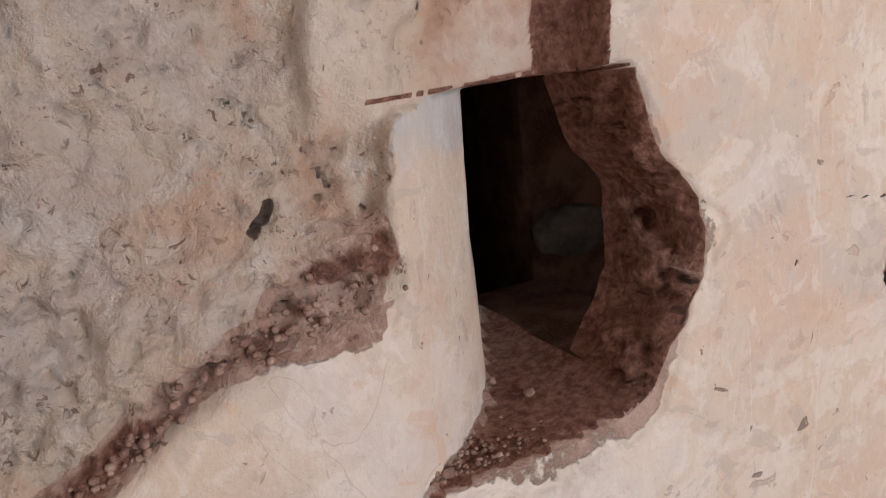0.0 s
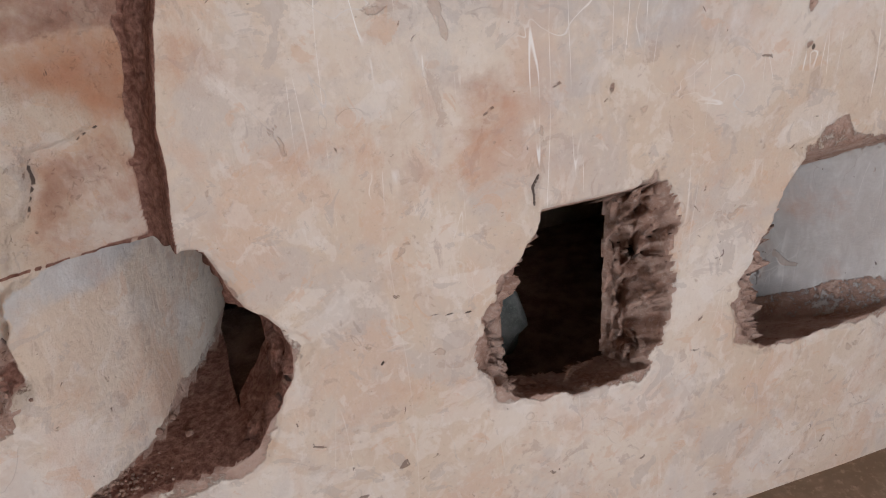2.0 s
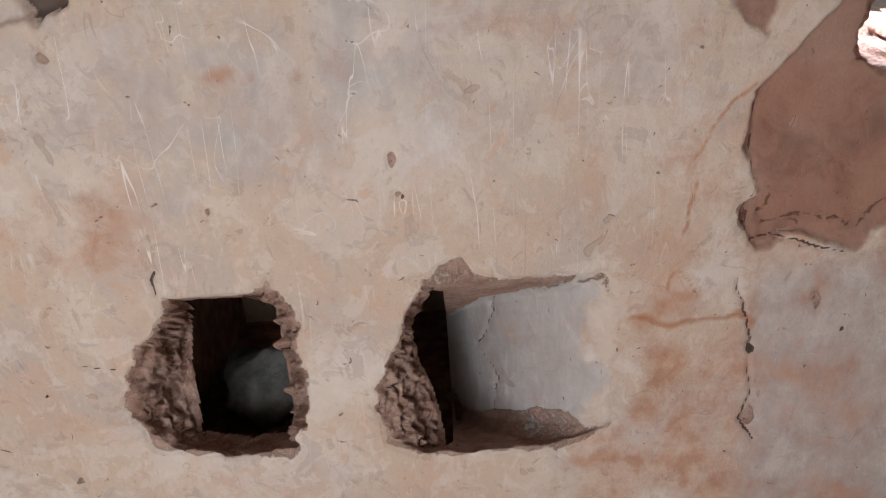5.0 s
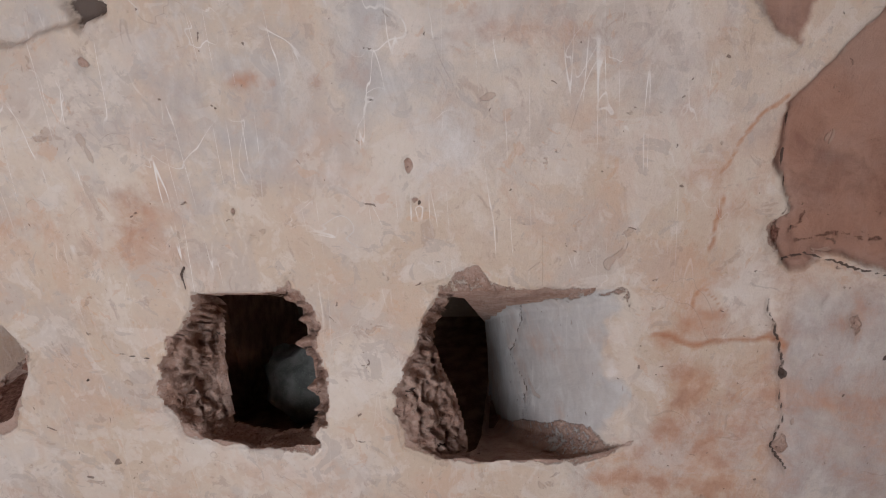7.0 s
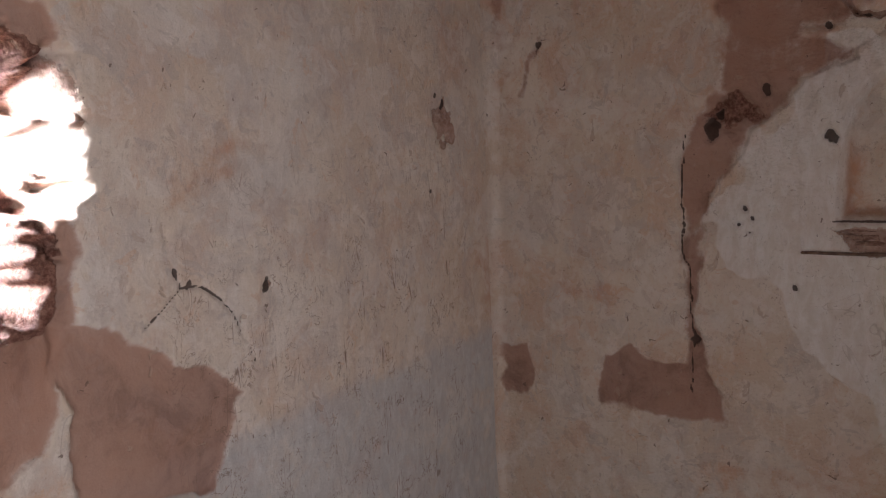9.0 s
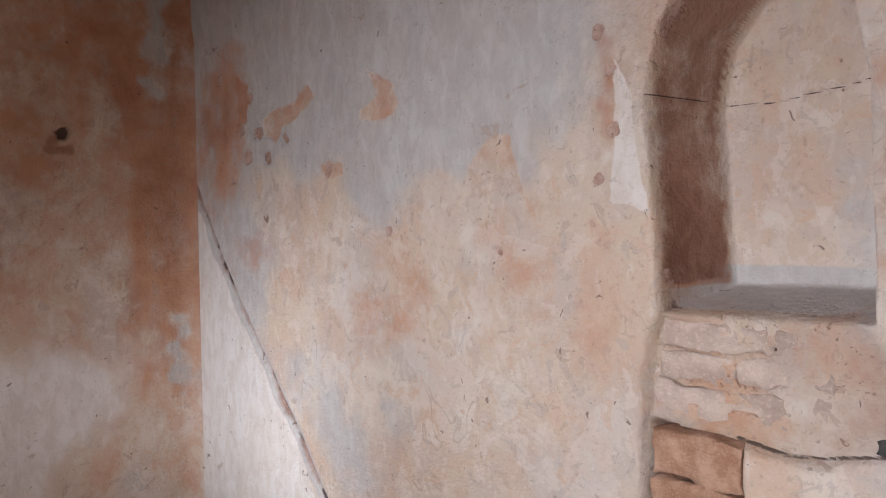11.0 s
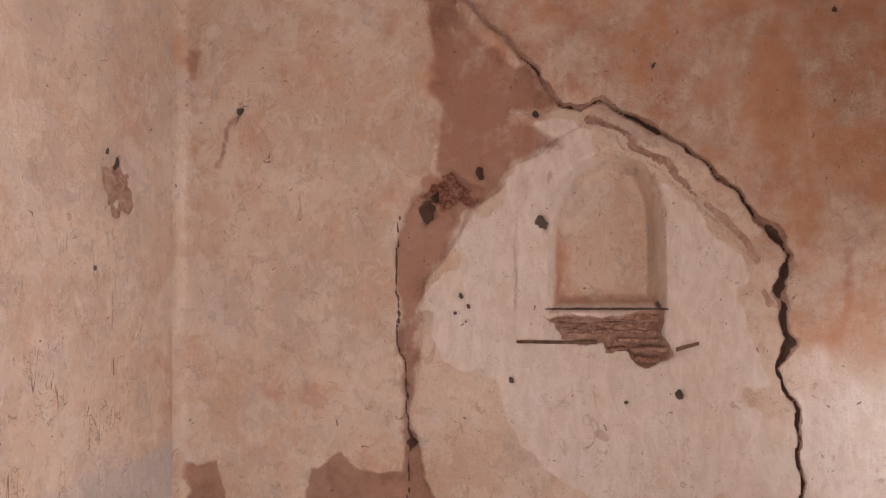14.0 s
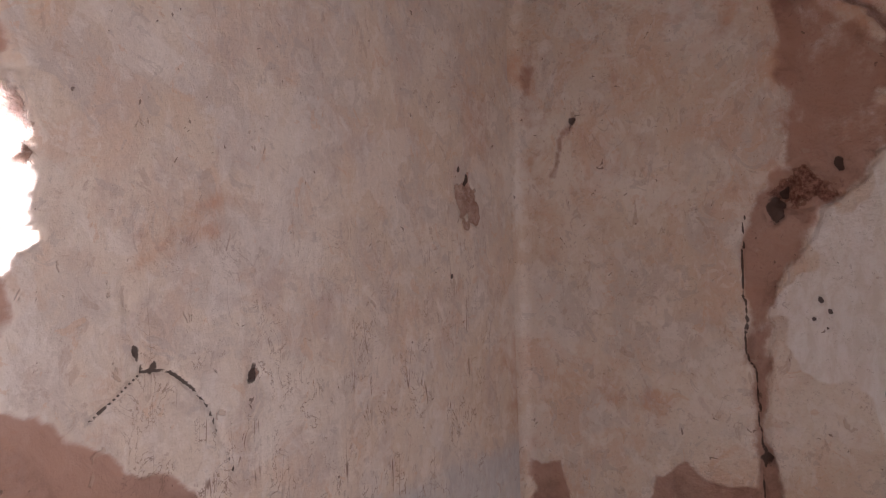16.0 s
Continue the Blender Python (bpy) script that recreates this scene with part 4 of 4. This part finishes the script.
    # shadow edge along the niche floor's front, painted as a broken dark line
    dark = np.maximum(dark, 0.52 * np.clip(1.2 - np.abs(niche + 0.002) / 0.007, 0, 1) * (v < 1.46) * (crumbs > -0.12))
    # second, darker coat of the painted side shade
    damp_shade = 0.56 * soft(niche - 0.002, 0.004) * step(0.245, 0.22, d) * step(1.48, 1.50, v)
    for cx, cy, rx, ry in ((2.71, 1.73, 0.05, 0.06), (2.57, 1.60, 0.09, 0.07), (2.62, 1.43, 0.06, 0.05), (2.46, 1.5, 0.1, 0.12), (2.5, 1.85, 0.2, 0.06), (2.56, 1.32, 0.05, 0.04), (2.42, 1.33, 0.05, 0.06)):
        b = blob(u, v, cx, cy, rx, ry, int(cx * 90))
        d += 0.006 * step(0.15, 0.3, b)
        stain_shade = np.maximum(stain_shade, 0.5 * b)
        damp_shade = np.maximum(damp_shade, 0.36 * b)
    damp_shade = np.maximum(damp_shade, 0.50 * np.clip(1.2 - edge / (0.028 + 0.04 * np.clip(crumbs, 0, 1)), 0, 1))
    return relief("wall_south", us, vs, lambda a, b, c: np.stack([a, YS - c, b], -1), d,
                  {"damp_shade": damp_shade, "mud": mud, "dark": dark, "stain_shade": stain_shade, "grey": grey, "pale": pale, "scratch": 0 * mud, "rough": rough_map}, PLASTER)


wall_north, wall_east, wall_south = north_wall(), east_wall(), south_wall()
tagged(wall_north, "tan lime plaster wall with three broken loopholes", "wall", kind="structure")
tagged(wall_east, "orange-stained plaster wall with a small arched niche", "wall", kind="structure")
tagged(wall_south, "flaking grey and tan plaster wall with arched niche", "wall", kind="structure")
# masonry behind the faces
blocks("masonry", [(XW, 1.175, 4.30, 4.50, BASE, 1.25), (1.205, 1.405, 4.30, 4.50, BASE, 1.25), (1.45, 2.40, 4.30, 4.50, BASE, 1.25), (1.175, 1.205, 4.30, 4.50, 0.25, 1.25), (1.405, 1.45, 4.30, 4.50, 0.25, 1.25), (1.175, 1.205, 4.30, 4.50, BASE, 0.12), (1.405, 1.45, 4.30, 4.50, BASE, 0.08),
                   (2.30, 2.40, 3.56, 4.30, BASE, 1.25), (XW, -0.21, 3.56, 4.30, BASE, 1.25), (XW, 2.70, 3.35, 3.55, 1.09, TOP), (2.32, 2.70, 3.35, 3.55, BASE, 1.09), (3.27, XE + 0.19, 3.35, 3.55, BASE, TOP),
                   (2.70, 3.27, 3.35, 3.55, BASE, 1.38), (2.70, 3.27, 3.35, 3.55, 2.05, TOP), (XW, -0.21, 3.35, 3.55, BASE, 1.09)], DARK_WALL, wall_north)
blocks("masonry", [(XE + 0.20, XE + 0.5, -0.6, 3.55, BASE, TOP)], DARK_WALL, wall_east)
blocks("masonry", [(1.95, XE + 0.2, -0.60, -0.37, BASE, TOP), (1.95, 2.2, -0.37, YS - 0.003, BASE, TOP), (XW, 0.35, -0.60, YS, BASE, TOP), (0.35, 1.95, -0.60, YS, 2.15, TOP)], PLASTER, wall_south)
wall_west = tagged(blocks("wall_west", [(XW - 0.3, XW, -0.6, 4.5, BASE, TOP)], PLASTER), "plain tan plaster end wall", "wall", kind="structure")
floor = tagged(blocks("floor", [(XW - 0.3, XE + 0.5, -0.6, 4.5, BASE - 0.15, BASE)], EARTH), "trodden earth floor", "floor", kind="structure")
ceiling = tagged(blocks("ceiling", [(XW - 0.3, XE + 0.5, -0.6, 3.58, TOP, TOP + 0.2)], MUD), "dark earthen ceiling", "ceiling", kind="structure")
ground = tagged(blocks("ground", [(-400, 400, -400, 400, BASE - 0.4, BASE - 0.16)], EARTH), "dry earth ground outside", "ground", kind="structure")

# dark space behind the loopholes
chamber = tagged(blocks("loophole_chamber", [(-0.1, 2.30, 3.30, 4.30, 0.05, 0.15)], MUD), "dark mud floor of the space behind the loopholes", "recess", kind="structure")
tagged(blocks("chamber_roof", [(-0.1, 2.30, 3.20, 3.345, 1.08, 1.2), (-0.1, 2.30, 3.345, 4.298, 1.08, 1.088), (-0.2, 2.40, 3.555, 4.5, 1.252, 1.35)], MUD), "dark mud roof of the space behind the loopholes", "recess", kind="structure")
tagged(blocks("chamber_end", [(-0.2, -0.1, 3.2, 4.3, 0.0, 1.2)], MUD), "dark mud end of the space behind the loopholes", "recess", kind="structure")


# ---- loose and lodged things ----
def rock(bm, centre, size, seed, flat=(1, 1, 1), rough=0.35, detail=2):
    start = len(bm.verts)
    made = bmesh.ops.create_icosphere(bm, subdivisions=detail, radius=1.0)["verts"]
    off = Vector((seed * 3.7, seed * 1.3, seed * 2.1))
    for q in made:
        n = noise.fractal(q.co * 1.1 + off, 0.9, 2.0, 3)
        cell = noise.cell(q.co * 1.6 + off)
        q.co = q.co * (1 + rough * n + 0.12 * (cell - 0.5))
        q.co = Vector((q.co.x * flat[0], q.co.y * flat[1], q.co.z * flat[2])) * size + Vector(centre)


def rock_thing(name, centre, size, seed, material, label, category, flat=(1, 1, 1), group="", detail=3):
    bm = bmesh.new()
    rock(bm, (0, 0, 0), size, seed, flat, 0.35, detail)
    ob = part(name, bm, material, None, label, True)
    ob.location = centre
    return tagged(ob, label, category, group)


rock_thing("boulder", (1.262, 3.60, 0.29), 0.14, 1, STONE, "pale rounded boulder lying in the dark recess", "stone", (1.0, 0.9, 1.0))
rock_thing("boulder", (1.12, 3.72, 0.24), 0.10, 2, STONE, "small pale stone lying in the dark recess", "stone", (0.7, 0.7, 1.0))
rock_thing("boulder", (0.86, 3.58, 0.62), 0.07, 3, STONE, "pale broken stone lodged on the recess wall", "stone", (1.3, 0.8, 0.8))
blocks("sill", [(0.50, 0.80, 3.205, 3.61, 0.15, 0.515)], MUD, chamber)
blocks("pier", [(0.78, 1.0, 3.62, 4.30, 0.15, 1.08)], MUD, chamber)
rock_thing("dark_stone", (2.765, YS + 0.004, 1.265), 0.036, 8, plain_material("soot_black_stone", (0.03, 0.03, 0.032), (0.09, 0.085, 0.085), 50), "soot-black stone lodged in the broken masonry", "stone", (1.3, 0.5, 0.6))
CRUMB = plain_material("mud_crumb", (0.20, 0.11, 0.085), (0.42, 0.28, 0.22), 60, 0.95, 0.006)
for k, (x, y, z, r) in enumerate(((0.335, 3.10, 0.522, 0.011), (0.30, 3.03, 0.515, 0.010), (0.42, 3.16, 0.532, 0.009), (0.45, 3.19, 0.535, 0.007), (0.28, 3.04, 0.512, 0.012), (0.36, 3.14, 0.528, 0.007), (0.48, 3.13, 0.53, 0.008))):
    rock_thing("mud_clod", (x, y, z), r, 20 + k, CRUMB, "crumbly red-brown mud clod on the loophole floor", "clod", (1.1, 1.0, 0.8), "clods in the loophole", 2)
bm = bmesh.new()
rng = random.Random(5)
for k in range(190):
    x, y = 0.265 + abs(rng.gauss(0, 0.07)), 3.02 + abs(rng.gauss(0, 0.055))
    rock(bm, (x, y, 0.509 + (y - 3.0) * 0.11), rng.uniform(0.0015, 0.0050), k, (1.1, 1.0, 0.8), 0.3, 1)
tagged(part("mud_crumbs", bm, CRUMB, None, "", True), "scatter of fine mud crumbs on the loophole floor", "rubble", kind="stuff")
bm = bmesh.new()
for k in range(170):
    x = rng.uniform(-0.16, 0.275)
    z = float(np.interp(x, [-0.2, -0.09, 0.0, 0.06, 0.15, 0.28], [0.585, 0.635, 0.70, 0.73, 0.76, 0.79]))
    rock(bm, (x, 3.0 + rng.uniform(0.012, 0.035), z + rng.gauss(0.004, 0.012 + 0.05 * max(0, x))), rng.uniform(0.002, 0.0075), k + 300, (1, 1, 0.9), 0.3, 1)
tagged(part("ledge_crumbs", bm, CRUMB, None, "", True), "crumbling mud clods along the broken ledge", "rubble", kind="stuff")


def slab(bm, x0, x1, y0, y1, z0, z1, seed, amount=0.006):
    """A worn block: a subdivided box with uneven faces."""
    box_mesh(bm, x0, x1, y0, y1, z0, z1)
    bmesh.ops.bevel(bm, geom=bm.edges[:], offset=0.003, segments=1, affect="EDGES")
    bmesh.ops.subdivide_edges(bm, edges=[e for e in bm.edges if e.calc_length() > 0.05], cuts=5, use_grid_fill=True)
    bmesh.ops.subdivide_edges(bm, edges=[e for e in bm.edges if e.calc_length() > 0.016], cuts=2, use_grid_fill=True)
    off = Vector((seed * 2.3, seed, seed * 1.7))
    for q in bm.verts:
        q.co += (noise.noise_vector(q.co * 17 + off) + 0.6 * noise.noise_vector(q.co * 55 + off) + 0.35 * noise.noise_vector(q.co * 140 + off)) * amount


for k, (x0, x1, z0, z1, y) in enumerate(((3.035, 3.21, 1.128, 1.215, -0.070), (3.05, 3.215, 1.062, 1.116, -0.080), (3.035, 3.20, 0.985, 1.053, -0.072), (3.04, 3.215, 0.90, 0.976, -0.08))):
    bm = bmesh.new()
    slab(bm, x0, x1, y - 0.09, y, z0, z1, k + 1, 0.011)
    part("brick", bm, BRICK, wall_south, "", True)
RUBBLE = plain_material("tan_rubble_stone", (0.42, 0.32, 0.265), (0.58, 0.47, 0.40), 16, 0.95, 0.02)
for k, (x0, x1, z0, z1) in enumerate(((2.99, 3.19, 1.375, 1.425), (2.83, 2.975, 1.385, 1.43), (3.05, 3.20, 1.315, 1.365), (2.88, 3.04, 1.322, 1.372), (2.80, 2.87, 1.33, 1.37), (2.93, 3.21, 1.25, 1.308), (2.79, 2.915, 1.262, 1.315))):
    bm = bmesh.new()
    slab(bm, x0, x1, YS - 0.08, YS - 0.020, z0, z1, k + 31, 0.012)
    part("stone", bm, RUBBLE, wall_south, "", True)
for k, (y0, y1, z, t) in enumerate(((1.20, 1.585, 1.388, 0.018), (1.20, 1.42, 1.362, 0.016), (1.45, 1.565, 1.358, 0.014), (1.21, 1.52, 1.336, 0.016), (1.20, 1.35, 1.309, 0.014), (1.17, 1.30, 1.278, 0.018), (1.32, 1.41, 1.272, 0.014), (1.20, 1.29, 1.240, 0.018))):
    bm = bmesh.new()
    slab(bm, XE + 0.004, XE + 0.05, y0, y1, z - t / 2, z + t / 2, k + 9, 0.009)
    part("stone_sliver", bm, CRUMB, wall_east, "", True)
bm = bmesh.new()
box_mesh(bm, XE - 0.016, XE + 0.012, 1.415, 1.70, 1.294, 1.305)
bmesh.ops.bevel(bm, geom=bm.edges[:], offset=0.003, segments=2, affect="EDGES")
bmesh.ops.subdivide_edges(bm, edges=bm.edges[:], cuts=4, use_grid_fill=True)
for q in bm.verts:
    q.co += noise.noise_vector(q.co * 18) * 0.003
tagged(part("wooden_batten", bm, WOOD, None, "", True), "thin weathered wooden batten set under the arched niche", "batten")
bm = bmesh.new()
box_mesh(bm, XE - 0.012, XE + 0.012, 1.075, 1.15, 1.283, 1.294)
bmesh.ops.subdivide_edges(bm, edges=bm.edges[:], cuts=3, use_grid_fill=True)
for q in bm.verts:
    q.co += noise.noise_vector(q.co * 25) * 0.004 + Vector((0, 0, (1.11 - q.co.y) * 0.3))
tagged(part("wooden_batten", bm, WOOD, None, "", True), "broken stub of wooden batten under the arched niche", "batten")
